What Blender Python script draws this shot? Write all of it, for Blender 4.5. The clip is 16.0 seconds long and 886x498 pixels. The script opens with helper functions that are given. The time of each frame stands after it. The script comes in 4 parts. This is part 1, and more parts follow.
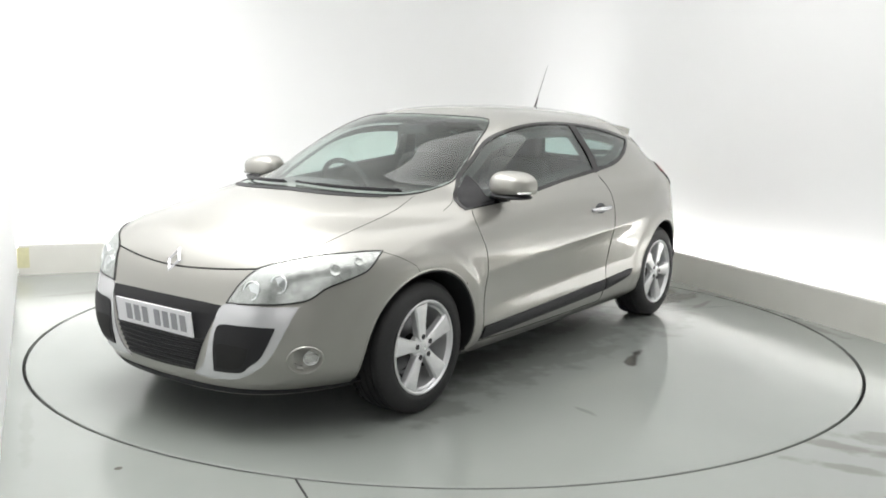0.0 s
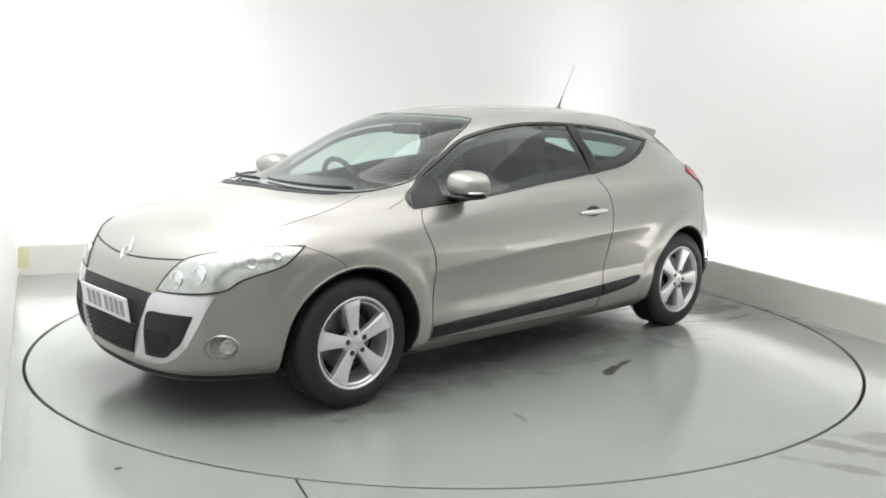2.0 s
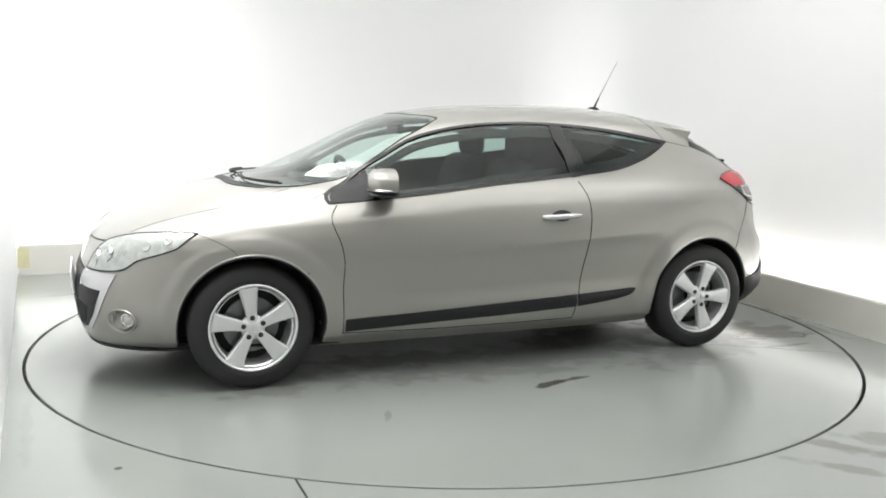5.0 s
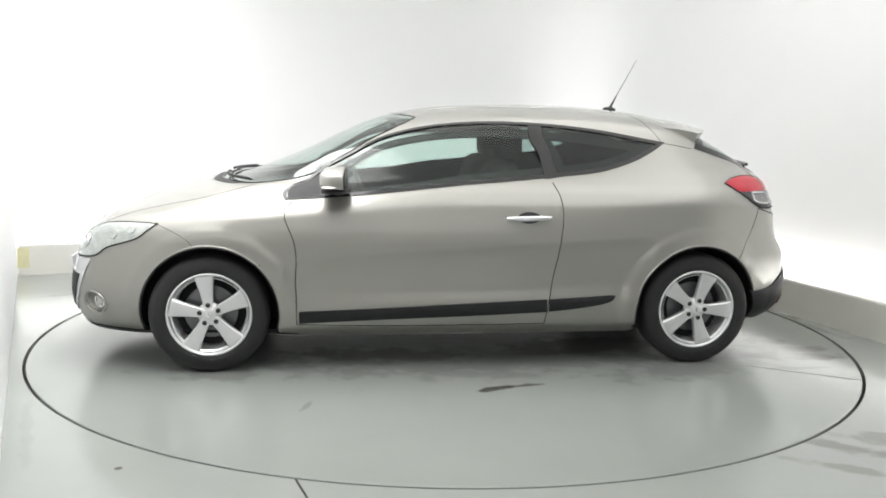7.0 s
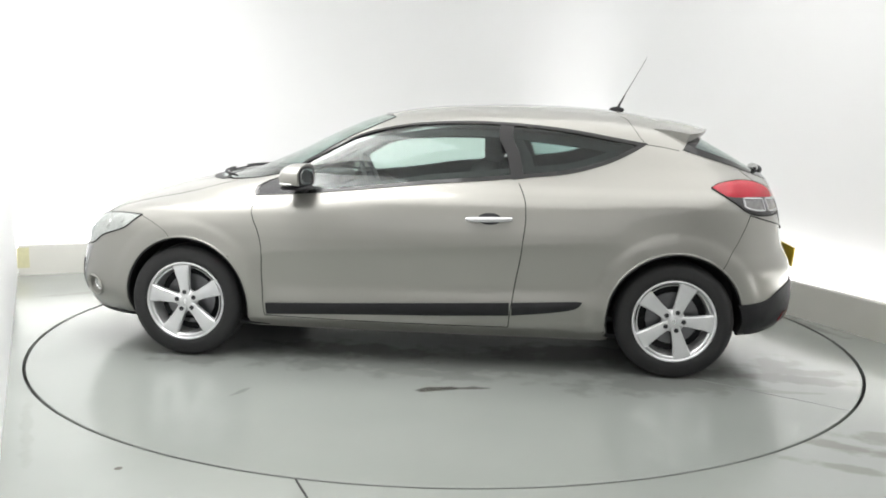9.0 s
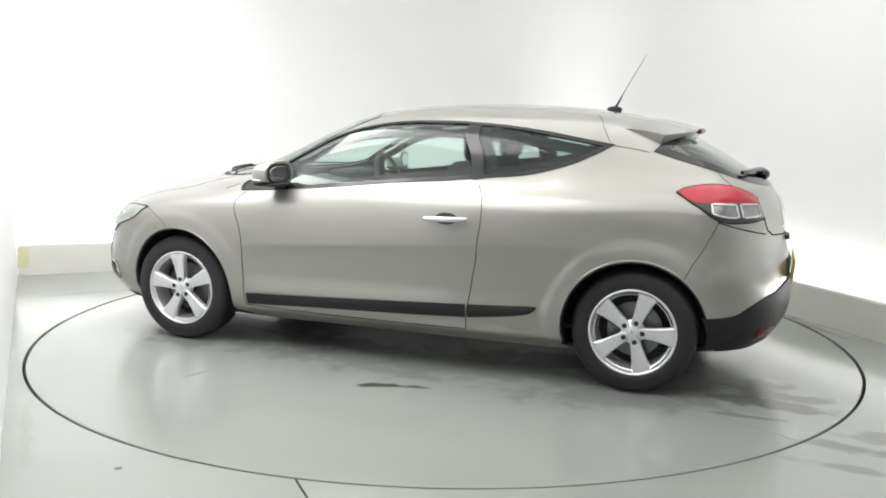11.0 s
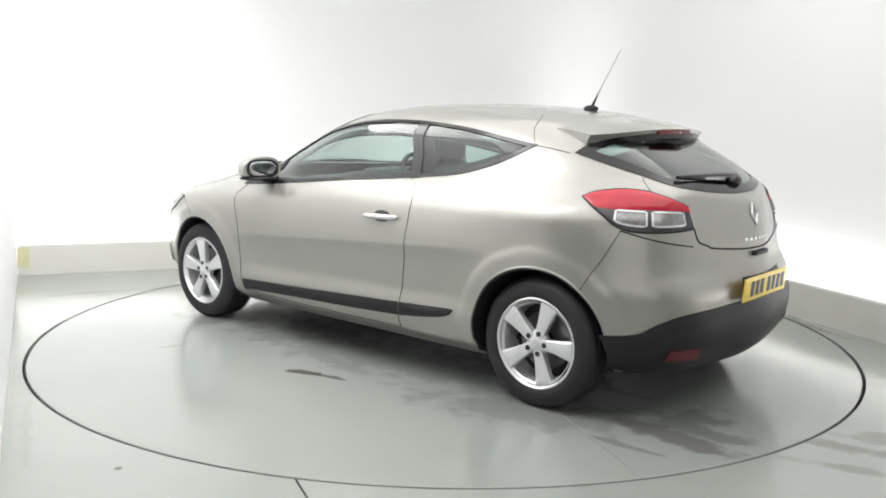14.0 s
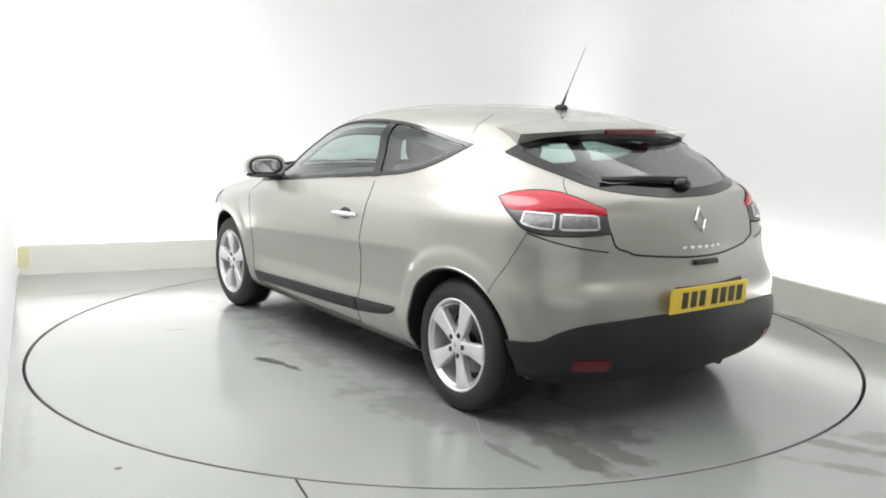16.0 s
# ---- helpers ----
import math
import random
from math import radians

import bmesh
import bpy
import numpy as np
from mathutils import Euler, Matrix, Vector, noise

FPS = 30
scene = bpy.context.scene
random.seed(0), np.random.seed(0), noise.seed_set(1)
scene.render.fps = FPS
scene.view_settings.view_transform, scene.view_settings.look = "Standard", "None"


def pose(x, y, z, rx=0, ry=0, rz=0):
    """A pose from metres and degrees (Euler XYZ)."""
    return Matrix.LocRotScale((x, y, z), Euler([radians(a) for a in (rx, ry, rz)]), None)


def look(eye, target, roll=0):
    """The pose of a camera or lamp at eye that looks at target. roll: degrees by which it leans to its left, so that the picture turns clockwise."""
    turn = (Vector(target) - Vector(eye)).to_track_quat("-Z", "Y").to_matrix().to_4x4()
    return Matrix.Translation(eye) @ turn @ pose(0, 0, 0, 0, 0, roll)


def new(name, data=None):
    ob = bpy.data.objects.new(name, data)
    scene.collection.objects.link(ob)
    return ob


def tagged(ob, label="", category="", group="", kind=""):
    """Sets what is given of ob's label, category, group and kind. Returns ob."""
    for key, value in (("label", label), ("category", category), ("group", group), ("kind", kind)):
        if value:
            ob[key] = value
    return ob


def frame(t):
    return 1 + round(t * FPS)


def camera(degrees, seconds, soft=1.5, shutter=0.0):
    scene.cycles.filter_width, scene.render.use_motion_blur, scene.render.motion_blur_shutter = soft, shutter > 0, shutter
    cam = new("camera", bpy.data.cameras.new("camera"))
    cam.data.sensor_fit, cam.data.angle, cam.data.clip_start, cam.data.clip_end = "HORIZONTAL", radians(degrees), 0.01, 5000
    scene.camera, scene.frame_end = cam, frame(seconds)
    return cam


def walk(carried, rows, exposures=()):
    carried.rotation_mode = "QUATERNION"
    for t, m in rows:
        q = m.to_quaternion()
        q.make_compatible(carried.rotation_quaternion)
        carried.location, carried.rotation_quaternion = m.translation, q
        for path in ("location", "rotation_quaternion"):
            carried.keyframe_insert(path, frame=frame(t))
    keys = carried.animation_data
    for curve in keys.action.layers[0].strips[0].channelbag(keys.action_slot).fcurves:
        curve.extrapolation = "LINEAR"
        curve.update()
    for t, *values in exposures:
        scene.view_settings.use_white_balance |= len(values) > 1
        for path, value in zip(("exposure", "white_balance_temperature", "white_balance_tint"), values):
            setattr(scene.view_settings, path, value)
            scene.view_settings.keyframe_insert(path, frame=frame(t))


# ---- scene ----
# the camera stands still on its tripod
cam = camera(52.9, 16.0, soft=1.8)
EYE = (0.0, -5.53, 1.367)
_p, _y = radians(8.743), radians(-0.195)
AIM = (EYE[0] + math.sin(_y) * math.cos(_p), EYE[1] + math.cos(_y) * math.cos(_p), EYE[2] - math.sin(_p))
walk(cam, [(0.0, look(EYE, AIM, 1.138)), (16.0, look(EYE, AIM, 1.138))], exposures=[(0.0, 0.0), (16.0, 0.0)])

# ---- world and lights ----
world = bpy.data.worlds.new("world")
scene.world = world
world.use_nodes = True
world.node_tree.nodes["Background"].inputs[0].default_value = (0.9, 0.95, 1.0, 1)
world.node_tree.nodes["Background"].inputs[1].default_value = 0.3


def area(name, eye, target, sx, sy, watts, colour=(1, 1, 1)):
    d = bpy.data.lights.new(name, "AREA")
    d.shape, d.size, d.size_y, d.energy, d.color = "RECTANGLE", sx, sy, watts, colour
    o = new(name, d)
    o.matrix_world = look(eye, target)
    return o


# main area light added overhead, out of view
area("ceiling_softbox", (0.2, -1.55, 3.42), (0.2, -1.54, 0), 6.6, 4.9, 150, (1.0, 0.99, 0.97))
# fill light added behind the camera to brighten the car's ends
area("front_softbox", (0.2, -6.9, 2.3), (0.0, 0.0, 0.5), 5.4, 2.2, 25, (1.0, 0.99, 0.97))


# an added fill light, out of view, brightens the left wall
area("wall_washer", (-1.55, -0.75, 3.08), (-2.75, -1.3, 0.7), 3.4, 1.6, 108, (1.0, 0.99, 0.98))


# ---- materials ----
def mat(name, colour, rough=0.5, metal=0.0, var=0.12, scale=6.0, bump=0.0, bscale=60.0, coat=0.0, spec=0.5, rvar=0.1):
    m = bpy.data.materials.new(name)
    m.use_nodes = True
    nt = m.node_tree
    b = nt.nodes["Principled BSDF"]
    co = nt.nodes.new("ShaderNodeTexCoord")
    n1 = nt.nodes.new("ShaderNodeTexNoise")
    n1.inputs["Scale"].default_value, n1.inputs["Detail"].default_value = scale, 6.0
    n2 = nt.nodes.new("ShaderNodeTexNoise")
    n2.inputs["Scale"].default_value, n2.inputs["Detail"].default_value = bscale, 3.0
    nt.links.new(co.outputs["Object"], n1.inputs["Vector"])
    nt.links.new(co.outputs["Object"], n2.inputs["Vector"])
    mix = nt.nodes.new("ShaderNodeMix")
    mix.data_type = "RGBA"
    lo = [c * (1 - var) for c in colour]
    hi = [min(1, c * (1 + var)) for c in colour]
    mix.inputs["A"].default_value, mix.inputs["B"].default_value = (*lo, 1), (*hi, 1)
    nt.links.new(n1.outputs["Fac"], mix.inputs["Factor"])
    nt.links.new(mix.outputs["Result"], b.inputs["Base Color"])
    mr = nt.nodes.new("ShaderNodeMapRange")
    mr.inputs["To Min"].default_value, mr.inputs["To Max"].default_value = max(0.02, rough * (1 - rvar)), min(1, rough * (1 + rvar))
    nt.links.new(n1.outputs["Fac"], mr.inputs["Value"])
    nt.links.new(mr.outputs["Result"], b.inputs["Roughness"])
    b.inputs["Metallic"].default_value = metal
    b.inputs["Coat Weight"].default_value = coat
    b.inputs["Coat Roughness"].default_value = 0.04
    b.inputs["Specular IOR Level"].default_value = spec
    if bump:
        bp = nt.nodes.new("ShaderNodeBump")
        bp.inputs["Strength"].default_value, bp.inputs["Distance"].default_value = bump, 0.002
        nt.links.new(n2.outputs["Fac"], bp.inputs["Height"])
        nt.links.new(bp.outputs["Normal"], b.inputs["Normal"])
    return m


def glass_mat(name, tint, gain=0.9):
    """Thin clear sheet: tinted where light passes, mirror-like at a slant."""
    m = bpy.data.materials.new(name)
    m.use_nodes = True
    nt = m.node_tree
    nt.nodes.remove(nt.nodes["Principled BSDF"])
    clear = nt.nodes.new("ShaderNodeBsdfTransparent")
    clear.inputs["Color"].default_value = (*tint, 1)
    gloss = nt.nodes.new("ShaderNodeBsdfGlossy")
    gloss.inputs["Color"].default_value = (0.92, 0.94, 0.93, 1)
    gloss.inputs["Roughness"].default_value = 0.02
    lw = nt.nodes.new("ShaderNodeLayerWeight")
    lw.inputs["Blend"].default_value = 0.5
    pw = nt.nodes.new("ShaderNodeMath")
    pw.operation = "POWER"
    pw.inputs[1].default_value = 3.0
    nt.links.new(lw.outputs["Facing"], pw.inputs[0])
    fr = nt.nodes.new("ShaderNodeMath")
    fr.operation = "MULTIPLY_ADD"
    fr.inputs[1].default_value, fr.inputs[2].default_value = gain, 0.028
    nt.links.new(pw.outputs[0], fr.inputs[0])
    mix = nt.nodes.new("ShaderNodeMixShader")
    nt.links.new(fr.outputs[0], mix.inputs[0])
    nt.links.new(clear.outputs[0], mix.inputs[1])
    nt.links.new(gloss.outputs[0], mix.inputs[2])
    nt.links.new(mix.outputs[0], nt.nodes["Material Output"].inputs["Surface"])
    return m


def stain_and_shade(m, spots, colour, rough=None):
    """Dark spots with ragged rims, for dirt and painted shade: each (x, y, length, width, turn in degrees, strength),
    in the object's own space.
    """
    nt = m.node_tree
    b = nt.nodes["Principled BSDF"]
    co = nt.nodes.new("ShaderNodeTexCoord")
    nz = nt.nodes.new("ShaderNodeTexNoise")
    nz.inputs["Scale"].default_value, nz.inputs["Detail"].default_value = 7.0, 8.0
    nt.links.new(co.outputs["Object"], nz.inputs["Vector"])
    total = None
    for x, y, lx, ly, turn, k in spots:
        mp = nt.nodes.new("ShaderNodeMapping")
        mp.vector_type = "TEXTURE"
        mp.inputs["Location"].default_value = (x, y, 0)
        mp.inputs["Rotation"].default_value = (0, 0, radians(turn))
        mp.inputs["Scale"].default_value = (lx, ly, 50)
        nt.links.new(co.outputs["Object"], mp.inputs["Vector"])
        ln = nt.nodes.new("ShaderNodeVectorMath")
        ln.operation = "LENGTH"
        nt.links.new(mp.outputs[0], ln.inputs[0])
        ad = nt.nodes.new("ShaderNodeMath")
        ad.operation = "MULTIPLY_ADD"
        ad.inputs[1].default_value, ad.inputs[2].default_value = 2.4, -1.2
        nt.links.new(nz.outputs["Fac"], ad.inputs[0])
        sm = nt.nodes.new("ShaderNodeMath")
        nt.links.new(ln.outputs["Value"], sm.inputs[0])
        nt.links.new(ad.outputs[0], sm.inputs[1])
        mr = nt.nodes.new("ShaderNodeMapRange")
        mr.interpolation_type = "SMOOTHSTEP"
        mr.inputs["From Min"].default_value, mr.inputs["From Max"].default_value = 1.05, 0.45
        mr.inputs["To Max"].default_value = k
        nt.links.new(sm.outputs[0], mr.inputs["Value"])
        if total is None:
            total = mr.outputs[0]
        else:
            mm = nt.nodes.new("ShaderNodeMath")
            mm.operation = "MAXIMUM"
            nt.links.new(total, mm.inputs[0])
            nt.links.new(mr.outputs[0], mm.inputs[1])
            total = mm.outputs[0]
    mix = nt.nodes.new("ShaderNodeMix")
    mix.data_type = "RGBA"
    mix.inputs["B"].default_value = (*colour, 1)
    nt.links.new(b.inputs["Base Color"].links[0].from_socket, mix.inputs["A"])
    nt.links.new(total, mix.inputs["Factor"])
    nt.links.new(mix.outputs["Result"], b.inputs["Base Color"])


PAINT = mat("champagne_metallic_paint", (0.345, 0.339, 0.312), 0.36, 0.6, 0.02, 3, 0.02, 900, coat=1.0)
BLACK = mat("black_textured_plastic", (0.014, 0.014, 0.016), 0.5, 0, 0.15, 20, 0.3, 500, spec=0.35)
GLOSSBLACK = mat("gloss_black_trim", (0.01, 0.01, 0.011), 0.12, 0, 0.1, 8)
GAP = mat("panel_gap_shadow_rubber", (0.012, 0.012, 0.012), 0.8)
RUBBER = mat("tyre_rubber", (0.013, 0.013, 0.014), 0.6, 0, 0.25, 25, 0.3, 200)
ALLOY = mat("silver_alloy", (0.72, 0.725, 0.735), 0.36, 0.6, 0.04, 15, 0.05, 300)
DARKSTEEL = mat("dark_brake_steel", (0.06, 0.06, 0.065), 0.4, 0.8, 0.3, 20)
DISC = mat("brake_disc_steel", (0.20, 0.20, 0.21), 0.4, 0.8, 0.2, 30)
SATIN = mat("satin_silver_trim", (0.70, 0.70, 0.72), 0.25, 0.6, 0.03, 10)
CHROME = mat("chrome", (0.85, 0.85, 0.86), 0.08, 1.0, 0.02, 10)
REFLECTOR = mat("lamp_reflector", (0.58, 0.58, 0.565), 0.24, 0.75, 0.4, 34)
REDLENS = mat("red_lamp_lens", (0.50, 0.014, 0.035), 0.15, 0, 0.25, 18, coat=0.3)
DEEPRED = mat("dark_red_reflector", (0.13, 0.008, 0.014), 0.25, 0, 0.1, 30)
CLEARLENS = glass_mat("clear_lamp_lens", (0.95, 0.97, 0.97), 0.35)
GLASS = glass_mat("green_tinted_glass", (0.77, 0.89, 0.85))
DARKGLASS = glass_mat("dark_privacy_glass", (0.50, 0.62, 0.60))
CLOTH = mat("dark_seat_cloth", (0.016, 0.016, 0.018), 0.9, 0, 0.25, 30, 0.5, 400)
LINING = mat("dark_cabin_lining", (0.016, 0.0165, 0.018), 0.8, 0, 0.2, 15)
HEADLINER = mat("grey_headliner", (0.11, 0.11, 0.107), 0.9, 0, 0.05, 15)
DASH = mat("charcoal_dashboard", (0.022, 0.022, 0.024), 0.6, 0, 0.2, 30, 0.3, 300)
WHITEPLATE = mat("white_plate", (0.78, 0.78, 0.80), 0.3, 0, 0.03, 10)
YELLOWPLATE = mat("yellow_plate", (0.80, 0.58, 0.04), 0.3, 0, 0.03, 10)
INK = mat("plate_black", (0.02, 0.02, 0.02), 0.4)
GREYINK = mat("plate_grey_characters", (0.30, 0.30, 0.32), 0.4)
LAMPCELL = mat("tail_lamp_cell", (0.30, 0.295, 0.295), 0.2, 0.8, 0.45, 40)
SMOKE = mat("smoked_lamp_housing", (0.075, 0.072, 0.075), 0.25, 0.3, 0.2, 30)
MIRRORGLASS = mat("mirror_silver", (0.62, 0.63, 0.64), 0.02, 1.0, 0.0)
WALL = mat("white_booth_paint", (0.80, 0.805, 0.805), 0.75, 0, 0.015, 0.8, 0.1, 40)
PLINTH = mat("scuffed_offwhite_skirting", (0.66, 0.655, 0.61), 0.55, 0, 0.06, 4, 0.1, 60)
TAPE = mat("yellowed_tape", (0.62, 0.60, 0.38), 0.6, 0, 0.12, 30)
FLOOR = mat("grey_green_floor_paint", (0.29, 0.308, 0.291), 0.19, 0, 0.07, 1.6, 0.05, 90, spec=0.8, rvar=0.5)
TABLE = mat("grey_green_turntable_paint", (0.275, 0.293, 0.277), 0.17, 0, 0.06, 1.3, 0.05, 90, spec=0.8, rvar=0.5)
JOINT = mat("faint_joint_filler", (0.20, 0.21, 0.20), 0.6)
PIT = mat("dark_gap", (0.03, 0.03, 0.03), 0.9)


# ---- mesh helpers ----
def part(name, bm, material, parent=None, label="", smooth=True):
    me = bpy.data.meshes.new(name)
    bm.normal_update()
    bm.to_mesh(me)
    bm.free()
    for p in me.polygons:
        p.use_smooth = smooth
    if smooth:
        me.set_sharp_from_angle(angle=0.7)
    me.materials.append(material)
    o = new(name, me)
    if parent:
        o.parent = parent
    if label:
        o["label"] = label
    return o


def box(bm, x0, x1, y0, y1, z0, z1, bev=0.0):
    g = bmesh.ops.create_cube(bm, size=1)
    for v in g["verts"]:
        v.co = Vector((x0 + (v.co.x + .5) * (x1 - x0), y0 + (v.co.y + .5) * (y1 - y0), z0 + (v.co.z + .5) * (z1 - z0)))
    if bev:
        es = list({e for v in g["verts"] for e in v.link_edges})
        bmesh.ops.bevel(bm, geom=es, offset=bev, segments=3, affect="EDGES", profile=0.5)
    return bm


def lathe(bm, prof, n=48, closed=False):
    """Turns (radius, y) rows about the y axis."""
    rings = []
    for r, y in prof:
        rings.append([bm.verts.new((r * math.cos(2 * math.pi * i / n), y, r * math.sin(2 * math.pi * i / n))) for i in range(n)])
    m = len(rings)
    for k in range(m if closed else m - 1):
        a, b = rings[k], rings[(k + 1) % m]
        for i in range(n):
            bm.faces.new((a[i], a[(i + 1) % n], b[(i + 1) % n], b[i]))
    bmesh.ops.recalc_face_normals(bm, faces=bm.faces)
    return bm


def tube(bm, pts, r, n=6, closed=False):
    pts = [Vector(p) for p in pts]
    rings = []
    m = len(pts)
    for i, p in enumerate(pts):
        a = pts[(i - 1) % m] if (closed or i) else p
        b = pts[(i + 1) % m] if (closed or i < m - 1) else p
        d = (b - a).normalized()
        u = d.cross(Vector((0.13, 0.31, 0.94)))
        u = u.normalized() if u.length > 1e-4 else Vector((1, 0, 0))
        w = d.cross(u)
        rr = r[i] if isinstance(r, (list, tuple)) else r
        rings.append([bm.verts.new(p + rr * (u * math.cos(2 * math.pi * k / n) + w * math.sin(2 * math.pi * k / n))) for k in range(n)])
    for i in range(m if closed else m - 1):
        a, b = rings[i], rings[(i + 1) % m]
        for k in range(n):
            bm.faces.new((a[k], a[(k + 1) % n], b[(k + 1) % n], b[k]))
    if not closed:
        bm.faces.new(rings[0][::-1])
        bm.faces.new(rings[-1])
    bmesh.ops.recalc_face_normals(bm, faces=bm.faces)
    return bm


def prism(bm, outline, y0, y1):
    """A slab: outline of (x, z) pushed from y0 to y1."""
    a = [bm.verts.new((x, y0, z)) for x, z in outline]
    b = [bm.verts.new((x, y1, z)) for x, z in outline]
    n = len(a)
    bm.faces.new(a)
    bm.faces.new(b[::-1])
    for i in range(n):
        bm.faces.new((a[i], b[i], b[(i + 1) % n], a[(i + 1) % n]))
    bmesh.ops.recalc_face_normals(bm, faces=bm.faces)
    return bm


def ball(bm, centre, sx, sy, sz, seg=20, power=1.0):
    g = bmesh.ops.create_uvsphere(bm, u_segments=seg, v_segments=seg // 2 + 2, radius=1)
    for v in g["verts"]:
        c = [math.copysign(abs(k) ** power, k) for k in v.co]
        v.co = Vector((centre[0] + sx * c[0], centre[1] + sy * c[1], centre[2] + sz * c[2]))
    return bm


# ---- the room ----
RING = 2.427
CORNER, LEFT_END, RIGHT_END = Vector((1.298, 3.395, 0)), Vector((-3.45, 1.496, 0)), Vector((2.72, -0.09, 0))
U = (LEFT_END - CORNER).normalized()
V = (RIGHT_END - CORNER).normalized()
H = 3.5
UPLIGHT = 8.8


def wall_slab(name, a, b, z0, z1, thick, material, inside):
    """An upright slab from a to b on the floor plan, its inner face on that line."""
    d = (b - a).normalized()
    n = Vector((-d.y, d.x, 0))
    if (inside - a).dot(n) > 0:
        n = -n
    bm = bmesh.new()
    q = [a, b, b + n * thick, a + n * thick]
    lo = [bm.verts.new((p.x, p.y, z0)) for p in q]
    hi = [bm.verts.new((p.x, p.y, z1)) for p in q]
    bm.faces.new(lo[::-1])
    bm.faces.new(hi)
    for i in range(4):
        bm.faces.new((lo[i], lo[(i + 1) % 4], hi[(i + 1) % 4], hi[i]))
    bmesh.ops.recalc_face_normals(bm, faces=bm.faces)
    return part(name, bm, material, smooth=False)


CENTRE = Vector((0, 0, 0))
N_U = (V - U * V.dot(U)).normalized()
N_V = (U - V * U.dot(V)).normalized()
# light troughs between the skirting boards and the walls, washing the walls from below
for a, b, n in ((LEFT_END, CORNER + U * 0.5, N_U), (CORNER + V * 0.5, CORNER + V * 6.5, N_V)):
    m = (a + b) / 2 - n * 0.10
    o = area("trough_light", (m.x, m.y, 0.13), (m.x - n.x * 0.02, m.y - n.y * 0.02, 1.13), (b - a).length, 0.05, UPLIGHT * (b - a).length, (1.0, 0.99, 0.98))
    o.matrix_world = Matrix.Translation((m.x, m.y, 0.13)) @ Matrix.Rotation(math.atan2(b.y - a.y, b.x - a.x), 4, "Z") @ Matrix.Rotation(math.pi, 4, "X")
RIGHT_FAR = CORNER + V * 8.2
LEFT_NEAR = Vector((-1.47, -2.78, 0))


def rooms():
    # curved upright corner between the two back walls
    rad = 0.7
    back = CORNER - (N_U + N_V) * 0.16
    left_end = LEFT_END - N_U * 0.16
    pa, pb = back + U * rad, back + V * rad
    ctr = back + (U + V) * rad
    bm = bmesh.new()
    cols = []
    for i in range(17):
        k = i / 16
        p = (1 - k) ** 2 * pa + 2 * k * (1 - k) * back + k * k * pb
        o = (p - ctr).normalized() * 0.12
        cols.append([bm.verts.new((p.x, p.y, 0)), bm.verts.new((p.x, p.y, H)), bm.verts.new((p.x + o.x, p.y + o.y, H)), bm.verts.new((p.x + o.x, p.y + o.y, 0))])
    for a, b in zip(cols, cols[1:]):
        for j in range(4):
            bm.faces.new((a[j], b[j], b[(j + 1) % 4], a[(j + 1) % 4]))
    bmesh.ops.recalc_face_normals(bm, faces=bm.faces)
    tagged(part("wall_corner", bm, WALL), "curved white painted corner of the photo booth", "wall", kind="structure")
    tagged(wall_slab("wall_back", pa, left_end, 0, H, 0.12, WALL, CENTRE), "plain white painted photo booth wall", "wall", kind="structure")
    tagged(wall_slab("wall_side", pb, RIGHT_FAR - N_V * 0.16, 0, H, 0.12, WALL, CENTRE), "plain white painted photo booth wall", "wall", kind="structure")
    tagged(wall_slab("wall_left", left_end - (LEFT_NEAR - LEFT_END).normalized() * 0.02, LEFT_NEAR, 0, H, 0.12, WALL, CENTRE), "bright white booth wall beside the floor", "wall", kind="structure")
    # unseen walls added to close the room and keep world light out
    b1 = LEFT_NEAR
    b2 = Vector((-4.4, -3.8, 0))
    b3 = Vector((-4.4, -7.6, 0))
    b4 = Vector((RIGHT_FAR.x + 0.3, -7.6, 0))
    for i, (a, b) in enumerate(((b1, b2), (b2, b3), (b3, b4), (b4, RIGHT_FAR - N_V * 0.2))):
        tagged(wall_slab("wall_rear_%d" % (i + 1), a, b, 0, H, 0.12, WALL, Vector((0, -5, 0)) if i else Vector((-3, -6, 0))), "unseen white wall added to close the room behind the tripod", "wall", kind="structure")
    # skirting boards
    n_u, n_v = N_U, N_V
    for nm, a, b, n in (("skirting_back", LEFT_END + U * -0.02, CORNER, n_u), ("skirting_side", CORNER, RIGHT_FAR - V * 0.2, n_v)):
        bm = bmesh.new()
        d = (b - a).normalized()
        q0, q1 = a, b
        prof = [(-0.05, 0.0), (0.0, 0.0), (0.0, 0.236), (-0.006, 0.246), (-0.05, 0.246)]
        va = [bm.verts.new((q0.x + n.x * o, q0.y + n.y * o, z)) for o, z in prof]
        vb = [bm.verts.new((q1.x + n.x * o, q1.y + n.y * o, z)) for o, z in prof]
        bm.faces.new(va)
        bm.faces.new(vb[::-1])
        for i in range(5):
            bm.faces.new((va[i], vb[i], vb[(i + 1) % 5], va[(i + 1) % 5]))
        bmesh.ops.recalc_face_normals(bm, faces=bm.faces)
        tagged(part(nm, bm, PLINTH, smooth=False), "low off-white skirting board with scuffs along the floor", "skirting", kind="structure")
    # yellowed tape on the board's end
    bm = bmesh.new()
    p = LEFT_END + n_u * 0.001 - U * 0.01
    d = -U
    q = [p, p + d * 0.09, p + d * 0.09 + n_u * 0.003, p + n_u * 0.003]
    lo = [bm.verts.new((v.x, v.y, 0.06)) for v in q]
    hi = [bm.verts.new((v.x, v.y, 0.225)) for v in q]
    bm.faces.new(lo)
    bm.faces.new(hi)
